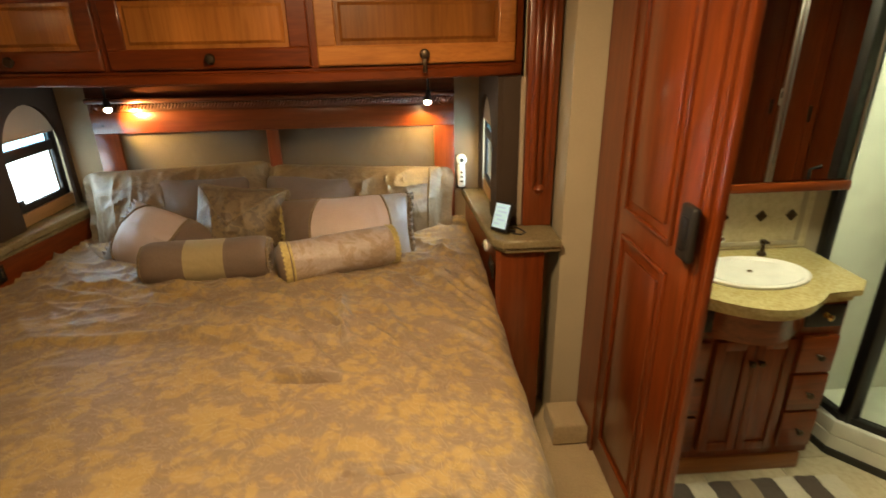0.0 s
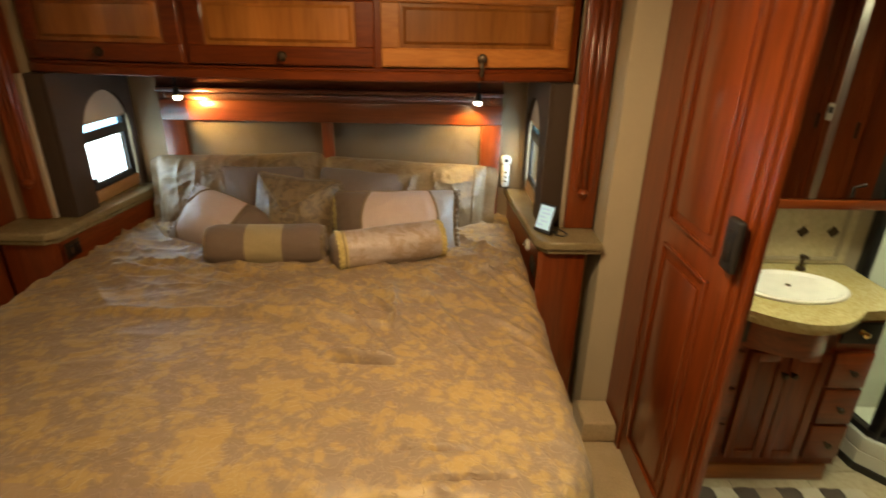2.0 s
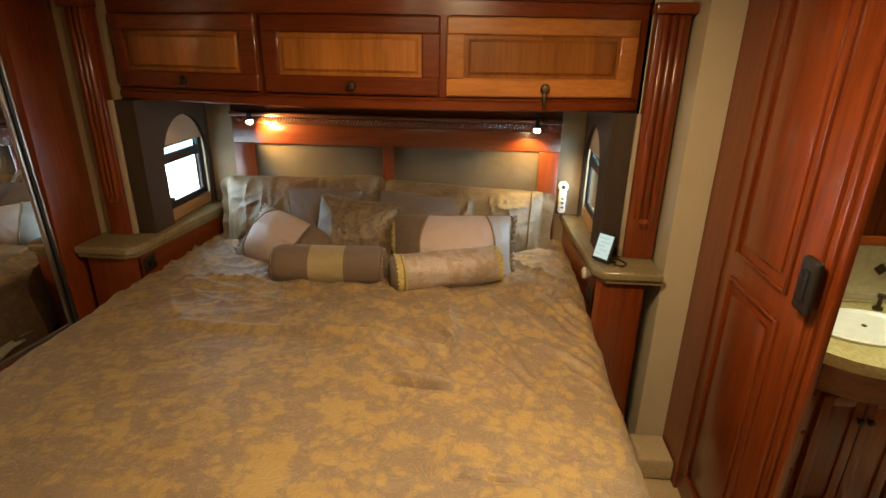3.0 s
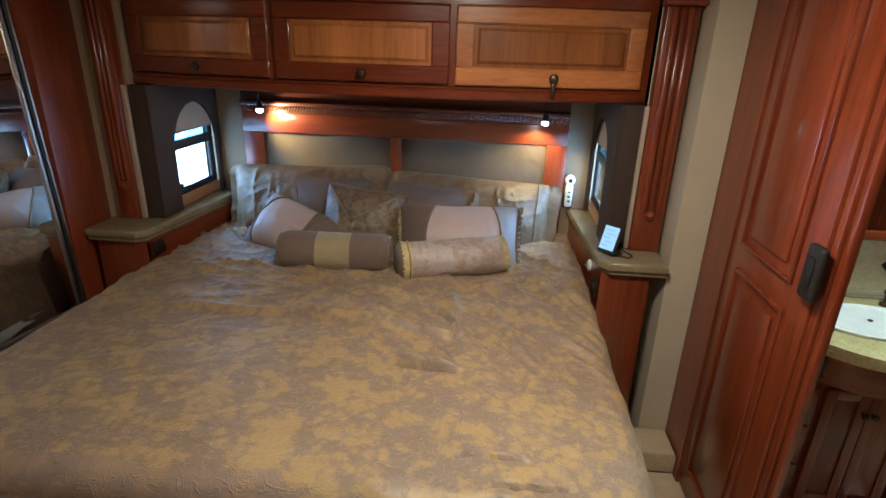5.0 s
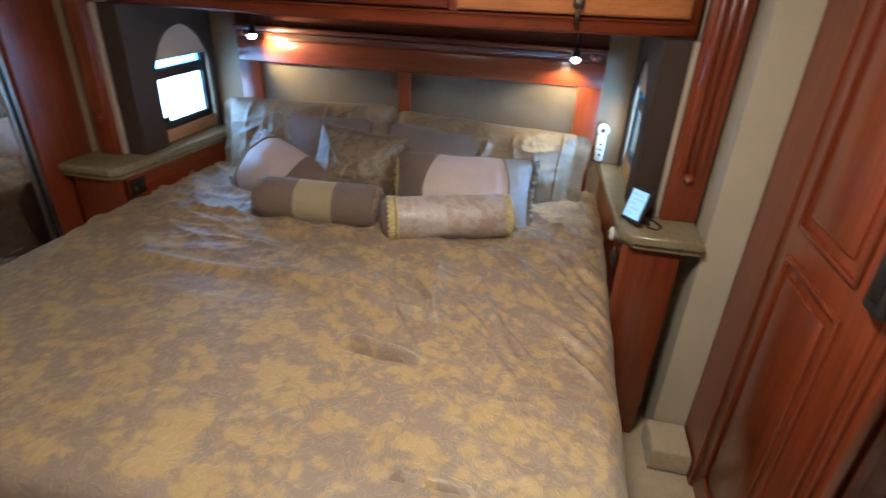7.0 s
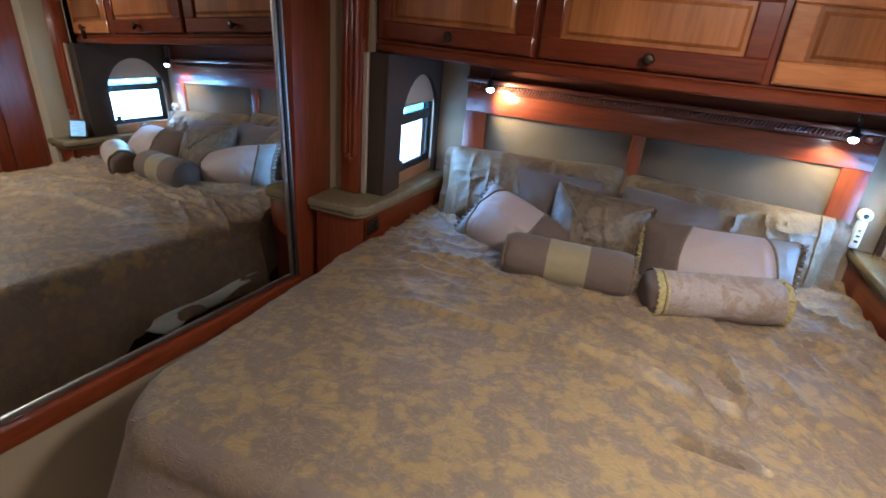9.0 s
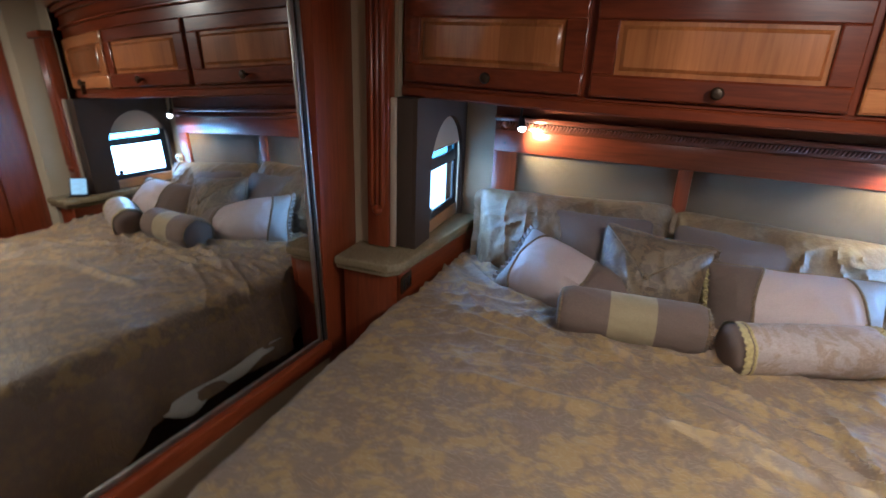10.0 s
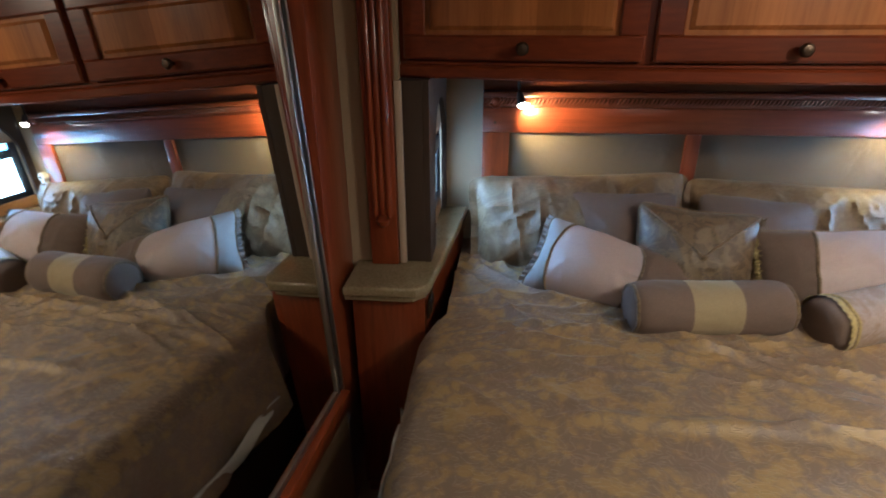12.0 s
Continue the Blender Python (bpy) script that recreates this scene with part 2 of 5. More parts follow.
def plain(name, colour, rough=0.4, metal=0.0, vary=0.06):
    m, nt, b = material(name, rough, metal)
    n = node(nt, "ShaderNodeTexNoise", Scale=14.0, Detail=4.0)
    nt.links.new(coords(nt, (1, 1, 1)), n.inputs["Vector"])
    lo, hi = tuple(v * (1 - vary) for v in colour), tuple(min(1, v * (1 + vary)) for v in colour)
    nt.links.new(ramp(nt, n.outputs[0], [(0.3, lo), (0.7, hi)]), b.inputs["Base Color"])
    return m


white_plastic = plain("white_plastic", (0.74, 0.72, 0.66), 0.4)
shower_white = plain("shower_white", (0.74, 0.76, 0.68), 0.25)
porcelain = plain("porcelain", (0.86, 0.85, 0.8), 0.12)
black_metal = plain("black_metal", (0.012, 0.011, 0.011), 0.35)
black_plastic = plain("black_plastic", (0.016, 0.014, 0.013), 0.45)
bronze = plain("aged_bronze", (0.08, 0.055, 0.035), 0.38, 0.8, 0.3)
brass = plain("brass", (0.7, 0.5, 0.2), 0.25, 1.0)
nickel = plain("brushed_nickel", (0.62, 0.58, 0.5), 0.25, 1.0)
aluminium = plain("satin_aluminium", (0.5, 0.48, 0.44), 0.35, 1.0)
rug_dark = weave("rug_dark", (0.10, 0.075, 0.06), 0.25, 1.0, 200, 1.0)
rug_cream = weave("rug_cream", (0.62, 0.56, 0.44), 0.15, 1.0, 200, 1.0)
rug_tan = weave("rug_tan", (0.36, 0.28, 0.19), 0.2, 1.0, 200, 1.0)
grout = plain("grout", (0.4, 0.34, 0.24), 0.9)
asphalt = plain("asphalt", (0.16, 0.16, 0.16), 0.9, 0, 0.2)
mirror_glass, _nt, _b = material("mirror_glass", 0.015, 1.0)
_b.inputs["Base Color"].default_value = (0.76, 0.75, 0.70, 1)
clear_glass, _nt, _b = material("clear_glass", 0.0, 0.0, Transmission_Weight=1.0, IOR=1.05)
tinted_glass, _nt, _b = material("tinted_glass", 0.0, 0.0, Transmission_Weight=1.0, IOR=1.05)
_b.inputs["Base Color"].default_value = (0.35, 0.62, 0.8, 1)
shower_glass, _nt, _b = material("shower_glass", 0.03, 0.0, Transmission_Weight=1.0, IOR=1.08)
_b.inputs["Base Color"].default_value = (0.9, 0.96, 0.93, 1)


def glowing(name, colour, strength):
    m, nt, b = material(name, 0.5)
    b.inputs["Base Color"].default_value = (*colour, 1)
    b.inputs["Emission Color"].default_value = (*colour, 1)
    b.inputs["Emission Strength"].default_value = strength
    return m


bulb_glow = glowing("bulb_glow", (1.0, 0.86, 0.6), 40)
lamp_glow = glowing("ceiling_lamp_glow", (1.0, 0.85, 0.62), 6)
bath_lamp_glow = glowing("bath_lamp_glow", (1.0, 0.98, 0.8), 6)
screen_glow = glowing("screen_glow", (0.45, 0.66, 0.80), 0.38)
screen_ink = glowing("screen_ink", (0.35, 0.5, 0.6), 0.5)


# ---------------------------------------------------------------- mesh helpers
def box_bm(x0, x1, y0, y1, z0, z1, bevel=0.0, segments=2, bm=None):
    own = bm is None
    bm = bmesh.new() if own else bm
    c = bmesh.ops.create_cube(bm, size=1.0)["verts"]
    for v in c:
        v.co = Vector(((x0 + x1) / 2 + v.co.x * (x1 - x0), (y0 + y1) / 2 + v.co.y * (y1 - y0), (z0 + z1) / 2 + v.co.z * (z1 - z0)))
    if bevel:
        edges = {e for v in c for e in v.link_edges}
        bmesh.ops.bevel(bm, geom=list(edges), offset=bevel, segments=segments, affect="EDGES", profile=0.5)
    return bm


def mesh_from(name, bm, mats, smooth=True):
    bmesh.ops.recalc_face_normals(bm, faces=bm.faces)
    me = bpy.data.meshes.new(name)
    bm.to_mesh(me)
    bm.free()
    for m in mats if isinstance(mats, (list, tuple)) else [mats]:
        me.materials.append(m)
    if smooth:
        me.shade_smooth()
        me.set_sharp_from_angle(angle=radians(40))
    return me


def thing(name, at, label, category, group="", kind=""):
    ob = new(name)
    ob.location, ob.empty_display_size = at, 0.05
    return tagged(ob, label, category, group, kind)


def world_spot(ob):
    return Vector(ob.location) + (world_spot(ob.parent) if ob.parent else Vector())


def part(name, bm, mat, parent, label="", smooth=True):
    ob = new(name, mesh_from(name, bm, mat, smooth))
    if parent:
        ob.parent = parent
        ob.location = -world_spot(parent)
    return tagged(ob, label)


def solid(name, bm, mat, label, category="", kind="", group="", smooth=True):
    return tagged(new(name, mesh_from(name, bm, mat, smooth)), label, category, group, kind)


def lathe_bm(profile, centre, axis="z", steps=28, bm=None):
    """profile: (radius, height along the axis) pairs."""
    bm = bm or bmesh.new()
    rings = []
    for r, h in profile:
        ring = []
        for i in range(steps):
            a = 2 * math.pi * i / steps
            p = {"z": (r * math.cos(a), r * math.sin(a), h), "y": (r * math.cos(a), h, r * math.sin(a)), "x": (h, r * math.cos(a), r * math.sin(a))}[axis]
            ring.append(bm.verts.new(Vector(centre) + Vector(p)))
        rings.append(ring)
    for a, b in zip(rings, rings[1:]):
        for i in range(steps):
            bm.faces.new((a[i], a[(i + 1) % steps], b[(i + 1) % steps], b[i]))
    for ring in (rings[0], rings[-1]):
        bm.faces.new(ring)
    return bm


def tube_bm(points, radius, steps=10, bm=None):
    bm = bm or bmesh.new()
    pts = [Vector(p) for p in points]
    rings = []
    for i, p in enumerate(pts):
        d = (pts[min(i + 1, len(pts) - 1)] - pts[max(i - 1, 0)]).normalized()
        u = d.orthogonal().normalized() if i == 0 else (rings_u - d * rings_u.dot(d)).normalized()
        rings_u = u
        v = d.cross(u)
        r = radius[i] if isinstance(radius, (list, tuple)) else radius
        rings.append([bm.verts.new(p + (u * math.cos(2 * math.pi * k / steps) + v * math.sin(2 * math.pi * k / steps)) * r) for k in range(steps)])
    for a, b in zip(rings, rings[1:]):
        for k in range(steps):
            bm.faces.new((a[k], a[(k + 1) % steps], b[(k + 1) % steps], b[k]))
    for ring in (rings[0], rings[-1]):
        bm.faces.new(ring)
    return bm


def prism_bm(outline, z0, z1, bevel=0.0, bm=None):
    """outline: (x, y) corners; extruded from z0 to z1."""
    bm = bm or bmesh.new()
    lo = [bm.verts.new((x, y, z0)) for x, y in outline]
    hi = [bm.verts.new((x, y, z1)) for x, y in outline]
    n = len(lo)
    faces = [bm.faces.new(lo), bm.faces.new(hi)]
    for i in range(n):
        bm.faces.new((lo[i], lo[(i + 1) % n], hi[(i + 1) % n], hi[i]))
    if bevel:
        edges = [e for f in faces for e in f.edges]
        bmesh.ops.bevel(bm, geom=edges, offset=bevel, segments=3, affect="EDGES", profile=0.5)
    return bm


# ---------------------------------------------------------------- measures of the room
XC = -0.705                     # middle of the bed alcove
CEIL = 1.96
MIRROR_X = -1.855               # mirrored wardrobe doors
PART_X = 0.56                   # partition to the bathroom
BACK_Y = -1.35
HEAD_Y = 2.55                   # face of the headboard panels

# floors, ceiling, outer shell
solid("floor", box_bm(-2.5, 0.60, BACK_Y - 0.1, 2.75, -0.12, 0.0), carpet, "beige cut pile carpet", kind="structure")
solid("ceiling", box_bm(-2.6, 2.7, BACK_Y - 0.1, 2.85, CEIL, CEIL + 0.08), ceiling_cloth, "cream padded ceiling", kind="structure")
solid("wall_south", box_bm(-2.5, 2.6, BACK_Y - 0.1, BACK_Y, 0, CEIL), cherry_z, "cherry panelled wall", kind="structure")
solid("wall_north", box_bm(-1.80, 0.40, 2.62, 2.70, 0, CEIL), wall_cloth, "beige cloth wall behind the headboard", kind="structure")


def wall_with_window(name, x0, x1, y0, y1, hole, label):
    """A wall across x with a hole (y0, y1, z0, z1) through it."""
    a, b, c, d = hole
    bm = box_bm(x0, x1, y0, a, 0, CEIL)
    box_bm(x0, x1, b, y1, 0, CEIL, bm=bm)
    box_bm(x0, x1, a, b, 0, c, bm=bm)
    box_bm(x0, x1, a, b, d, CEIL, bm=bm)
    return solid(name, bm, tan_cloth, label, kind="structure")


WIN = (2.13, 2.545, 0.845, 1.30)
wall_with_window("wall_window_west", -1.78, -1.70, 2.06, 2.62, WIN, "tan cloth side wall of the bed alcove")
wall_with_window("wall_window_east", 0.30, 0.38, 2.06, 2.62, WIN, "tan cloth side wall of the bed alcove")
solid("ground", box_bm(-60, 60, -60, 60, -1.1, -1.0), asphalt, "grey asphalt parking ground", kind="structure")


def daylight_backdrop(name, x, y0, y1, strength):
    m, nt, b = material(name + "_glow", 0.9)
    n = node(nt, "ShaderNodeTexNoise", Scale=1.3, Detail=3.0)
    nt.links.new(coords(nt, (1, 1, 1)), n.inputs["Vector"])
    sep = nt.nodes.new("ShaderNodeSeparateXYZ")
    nt.links.new(coords(nt, (1, 1, 0.4)), sep.inputs[0])
    high = ramp(nt, sep.outputs[2], [(0.40, (0.95, 0.98, 1.0)), (0.52, (0.5, 0.78, 1.0))])
    c = mixed(nt, ramp(nt, n.outputs[0], [(0.40, (0, 0, 0)), (0.46, (1, 1, 1))]), (0.42, 0.6, 0.8), high)
    nt.links.new(c, b.inputs["Base Color"])
    nt.links.new(c, b.inputs["Emission Color"])
    b.inputs["Emission Strength"].default_value = strength
    solid(name, box_bm(x - 0.01, x + 0.01, y0, y1, -1.0, 3.4), m, "bright hazy daylight outside the window", kind="structure")


daylight_backdrop("backdrop_west", -2.8, 2.2, 11.0, 2.2)
daylight_backdrop("backdrop_east", 2.3, 2.2, 10.0, 1.2)


# ---------------------------------------------------------------- bed alcove windows
def window(name, face, out, label):
    """face: x of the inner frame face; out: +1 or -1, the way outdoors."""
    root = thing(name, (face, 2.35, 0.86), label, "window", kind="structure")
    a, b = sorted((face, face + out * 0.016))
    fr = box_bm(a, b, 2.15, 2.53, 0.885, 0.915, 0.004)
    box_bm(a, b, 2.15, 2.53, 1.20, 1.235, 0.004, bm=fr)
    box_bm(a, b, 2.15, 2.185, 0.885, 1.235, 0.004, bm=fr)
    box_bm(a, b, 2.495, 2.53, 0.885, 1.235, 0.004, bm=fr)
    part("window_frame", fr, black_metal, root, "black window frame")
    c, d = sorted((face - out * 0.0005, face + out * 0.018))
    part("middle_rail", box_bm(c, d, 2.18, 2.50, 1.085, 1.128, 0.004), black_metal, root, "black middle rail")
    part("latch", box_bm(*sorted((face - out * 0.012, face)), 2.19, 2.22, 0.916, 0.94, 0.004), black_plastic, root)
    g0, g1 = sorted((face + out * 0.006, face + out * 0.010))
    for z0, z1, glass in ((0.915, 1.085, clear_glass), (1.128, 1.20, tinted_glass)):
        pane = part("pane", box_bm(g0, g1, 2.185, 2.495, z0, z1), glass, root, "clear window pane", smooth=False)
        pane.visible_shadow = False
    part("window_sill", box_bm(*sorted((face - out * 0.002, face + out * 0.045)), 2.14, 2.54, 0.832, 0.884, 0.004), sill_wood, root, "pale varnished wood sill")
    s0, s1 = sorted((face - out * 0.003, face - out * 0.001))
    shade = box_bm(s0, s1, 2.14, 2.54, 1.165, 1.32)
    part("shade", shade, shade_cloth, root, "beige roller shade drawn a little way down")
    part("shade_hem", lathe_bm([(0.005, 2.14), (0.005, 2.54)], ((s0 + s1) / 2, 0, 1.163), "y", 10), shade_cloth, root)


window("window_1", -1.634, -1, "small black framed window with a beige shade")
window("window_2", 0.228, 1, "small black framed window with a beige shade")


def arched_surround(name, x0, x1, y0, y1, z0, z1, a0, a1, spring, apex, label):
    """A padded panel with an arched opening open to the ledge."""
    steps = 18
    arch = [(a0, z0), (a0, spring)]
    for i in range(1, steps):
        t = math.pi * (1 - i / steps)
        arch.append(((a0 + a1) / 2 + (a1 - a0) / 2 * math.cos(t), spring + (apex - spring) * math.sin(t)))
    arch += [(a1, spring), (a1, z0)]
    bm = bmesh.new()
    rim = [(y0, z0), (y0, z1)] + [(a0 + (a1 - a0) * i / steps, z1) for i in range(0, steps + 1)] + [(y1, z1), (y1, z0)]
    inner = [arch[0], (a0, spring)] + arch[1:-1] + [arch[-2], arch[-1]]
    n = min(len(rim), len(inner))
    cols = []
    for i in range(n):
        oy, oz = rim[i]
        iy, iz = inner[i]
        cols.append([bm.verts.new((x0, oy, oz)), bm.verts.new((x1, oy, oz)), bm.verts.new((x0, iy, iz)), bm.verts.new((x1, iy, iz))])
    for p, q in zip(cols, cols[1:]):
        for i, j in ((0, 2), (3, 1), (2, 3), (1, 0)):
            try:
                bm.faces.new((p[i], p[j], q[j], q[i]))
            except ValueError:
                pass
    for e in (cols[0], cols[-1]):
        bm.faces.new((e[0], e[1], e[3], e[2]))
    bmesh.ops.remove_doubles(bm, verts=bm.verts, dist=0.0005)
    bmesh.ops.dissolve_degenerate(bm, dist=0.0005, edges=bm.edges)
    root = thing(name, ((x0 + x1) / 2, (y0 + y1) / 2, z0), label, "window surround")
    part("arched_panel", bm, brown_cloth, root)
    deep = (-1.699, x0) if x0 < XC else (x1, 0.299)
    part("end_panel", box_bm(*deep, y0, 2.10, z0, z1, 0.003), brown_cloth, root)
    part("top_panel", box_bm(*deep, 2.101, y1, 1.34, z1), brown_cloth, root)


arched_surround("window_surround", -1.629, -1.612, 2.03, 2.566, 0.832, 1.372, 2.17, 2.535, 1.09, 1.285, "dark brown padded arched surround on the window")
arched_surround("window_surround", 0.205, 0.222, 2.03, 2.566, 0.832, 1.372, 2.17, 2.535, 1.09, 1.285, "dark brown padded arched surround on the window")


# ---------------------------------------------------------------- ledges beside the bed
def ledge(side, inner0, inner1, outer, base_inner, base_outer, label):
    """A stone ledge with a bull-nosed edge on a cherry base. side: -1 west, 1 east."""
    front, back = 1.85, 2.575
    o = [(outer, front), (inner0 + side * 0.035, front), (inner0, front + 0.035), (inner1, back), (outer, back)]
    root = thing("stone_ledge", (outer, 2.2, 0.778), label, "ledge")
    part("slab", prism_bm(o, 0.796, 0.830, 0.009), stone, root)
    part("lower_edge", prism_bm([(x + (0.012 * side if abs(x - outer) > 0.01 else 0), y + (0.012 if y < 2 else 0)) for x, y in o], 0.778, 0.797, 0.005), stone, root)
    lo, hi = sorted((base_inner, base_outer))
    root = thing("ledge_cabinet", ((lo + hi) / 2, 2.2, 0), "cherry base cabinet under the stone ledge", "cabinet")
    part("side_panel", prism_bm([(base_inner, 1.885), (base_inner - side * 0.0, 1.9), (inner1 + side * 0.02, 2.57), (inner1 + side * 0.04, 2.57), (base_inner + side * 0.02, 1.885)], 0.0, 0.778), cherry_y, root)
    part("front_panel", box_bm(lo + (0.0 if side > 0 else 0), hi, 1.886, 1.905, 0.05, 0.777, 0.003), cherry_z, root)
    part("plinth", box_bm(lo + 0.004, hi - 0.004, 1.895, 1.92, 0.0, 0.05), cherry_x, root)


ledge(-1, -1.60, -1.525, -1.845, -1.615, -1.83, "polished beige stone ledge with a rounded edge")
ledge(1, 0.17, 0.125, 0.415, 0.185, 0.365, "polished beige stone ledge holding a small tablet")


def pilaster(x0, x1, label):
    root = thing("pilaster", ((x0 + x1) / 2, 2.02, 0.83), label, "pilaster")
    w = x1 - x0
    part("board", box_bm(x0, x1, 2.0, 2.055, 0.832, 1.72, 0.004), cherry_z, root)
    for i in range(3):
        x = x0 + w * (0.26 + 0.24 * i)
        part("flute", lathe_bm([(0.004, 0.985), (w * 0.115, 1.0), (w * 0.115, 1.69), (0.004, 1.70)], (x, 2.0, 0), "z", 12), cherry_z, root)
    part("drop", lathe_bm([(0.003, 0.955), (0.016, 0.965), (0.02, 0.978), (0.012, 0.992), (0.004, 0.995)], ((x0 + x1) / 2, 1.998, 0), "z", 16), cherry_z, root)
    part("cap", box_bm(x0 - 0.012, x1 + 0.012, 1.975, 2.05, 1.70, 1.735, 0.006), cherry_x, root)


pilaster(-1.792, -1.708, "fluted cherry pilaster standing on the ledge")
pilaster(0.302, 0.412, "fluted cherry pilaster standing on the ledge")
for x0, x1 in ((-1.706, -1.686), (0.284, 0.30)):
    solid("edge_strip", box_bm(x0, x1, 2.012, 2.03, 0.832, 1.374, 0.004), shade_cloth, "pale cloth covered edge strip by the pilaster", "strip")
solid("wall_west_return", box_bm(-1.88, -1.793, 2.03, 2.06, 0, CEIL), tan_cloth, "tan cloth return wall", kind="structure")
solid("wall_east_pier", box_bm(0.4255, 0.5365, 1.89, 2.056, 0, CEIL), wall_cloth, "beige cloth wall beside the door", kind="structure")
solid("wall_east_return", box_bm(0.30, 0.62, 2.057, 2.12, 0, CEIL), wall_cloth, "beige cloth wall beside the door", kind="structure")


# ---------------------------------------------------------------- headboard
def headboard():
    root = thing("headboard", (XC, HEAD_Y, 0.3), "cherry headboard with taupe cloth panels", "headboard")
    x0, x1 = -1.476, 0.092
    for a, b in ((x0, -1.375), (0.0, x1), (-0.742, -0.690)):
        part("stile", box_bm(a, b, HEAD_Y - 0.012, HEAD_Y + 0.03, 0.3, 1.134, 0.003), cherry_z, root)
    part("top_rail", box_bm(x0, x1, HEAD_Y - 0.013, HEAD_Y + 0.03, 1.134, 1.225, 0.003), cherry_x, root)
    # frieze, cornice and rope are the same cherry, coloured darker for the cabinet's shade
    part("frieze", box_bm(x0, x1, HEAD_Y - 0.008, HEAD_Y + 0.03, 1.225, 1.376), darkened_cherry, root)
    part("cornice", box_bm(x0, x1, HEAD_Y - 0.035, HEAD_Y + 0.0, 1.262, 1.283, 0.006), darkened_cherry, root)
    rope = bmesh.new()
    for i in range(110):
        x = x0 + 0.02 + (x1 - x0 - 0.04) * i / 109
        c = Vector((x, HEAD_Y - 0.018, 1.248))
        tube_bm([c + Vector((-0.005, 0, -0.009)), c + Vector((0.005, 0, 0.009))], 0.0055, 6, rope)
    part("rope_moulding", rope, darkened_cherry, root)
    for a, b in ((-1.376, -0.741), (-0.691, 0.001)):
        part("cloth_panel", box_bm(a, b, HEAD_Y, HEAD_Y + 0.03, 0.3, 1.135, 0.004), head_cloth, root, "taupe cloth panel")
    for x in (-1.43, 0.045):
        part("screw_cap", lathe_bm([(0.005, -0.003), (0.004, 0.002)], (x, HEAD_Y - 0.012, 1.17), "y", 10), bronze, root)
        part("rosette", lathe_bm([(0.004, -0.014), (0.012, -0.01), (0.016, -0.004), (0.024, -0.008), (0.026, 0.0)], (x, HEAD_Y - 0.013, 1.247), "y", 20), cherry_x, root)


headboard()
for x0, x1 in ((-1.70, -1.476), (0.092, 0.30)):
    solid("corner_panel", box_bm(x0, x1, 2.568, 2.62, 0.3, 1.376), tan_cloth, "tan padded corner panel beside the headboard", "wall panel")


def reading_light(x, aim, label):
    root = thing("reading_light", (x, 2.46, 1.376), label, "reading light")
    part("mount", lathe_bm([(0.022, 1.352), (0.024, 1.36), (0.024, 1.375)], (x, 2.46, 0), "z", 18), black_metal, root)
    part("stem", tube_bm([(x, 2.46, 1.36), (x - aim * 0.004, 2.458, 1.32), (x, 2.456, 1.285)], 0.005), black_metal, root)
    d = Vector((aim * 0.35, -0.38, -0.85)).normalized()
    c = Vector((x, 2.456, 1.29))
    part("head", tube_bm([c, c + d * 0.012, c + d * 0.03, c + d * 0.045], [0.007, 0.012, 0.014, 0.016], 18), black_metal, root)
    part("bulb", tube_bm([c + d * 0.042, c + d * 0.050, c + d * 0.056], [0.0155, 0.015, 0.009], 16), bulb_glow, root, "glowing bulb")


reading_light(-1.35, 0.6, "black reading light lit under the overhead cabinet")
reading_light(-0.025, -0.2, "black reading light lit under the overhead cabinet")

# ---------------------------------------------------------------- bowed overhead cabinets
CAB0, CAB1, CAB_END, CAB_BOW = -1.708, 0.302, 2.105, 0.145
CAB_MID, CAB_HALF = (CAB0 + CAB1) / 2, (CAB1 - CAB0) / 2


def bow(x):
    u = (x - CAB_MID) / CAB_HALF
    return CAB_END - CAB_BOW * (1 - u * u)


def bowed_bm(x0, x1, z0, z1, proud, deep, bevel=0.0, steps=None, bm=None):
    """A slab that follows the bow; proud: how far it stands out, deep: how far it reaches back."""
    bm = bm or bmesh.new()
    steps = steps or max(2, int((x1 - x0) / 0.05))
    prof = [(-proud + bevel, z0), (-proud, z0 + bevel), (-proud, z1 - bevel), (-proud + bevel, z1), (deep, z1), (deep, z0)] if bevel else [(-proud, z0), (-proud, z1), (deep, z1), (deep, z0)]
    cols = []
    for i in range(steps + 1):
        x = x0 + (x1 - x0) * i / steps
        if bevel and i in (0, steps):
            k = bevel * (1 if i == 0 else -1)
            cols.append([bm.verts.new((x, bow(x) + max(d, -proud + bevel), z)) for d, z in prof])
            if i == 0:
                cols.append([bm.verts.new((x + k, bow(x + k) + d, z)) for d, z in prof])
            else:
                cols.insert(-1, [bm.verts.new((x + k, bow(x + k) + d, z)) for d, z in prof])
        else:
            cols.append([bm.verts.new((x, bow(x) + d, z)) for d, z in prof])
    n = len(prof)
    for a, b in zip(cols, cols[1:]):
        for i in range(n):
            bm.faces.new((a[i], a[(i + 1) % n], b[(i + 1) % n], b[i]))
    bm.faces.new(cols[0])
    bm.faces.new(cols[-1])
    return bm


def raised_panel(x0, x1, z0, z1):
    """A raised centre panel with a sloping border."""
    bm = bowed_bm(x0, x1, z0, z1, 0.004, 0.004)
    bowed_bm(x0 + 0.018, x1 - 0.018, z0 + 0.018, z1 - 0.018, 0.0125, 0.0, 0.009, bm=bm)
    return bm


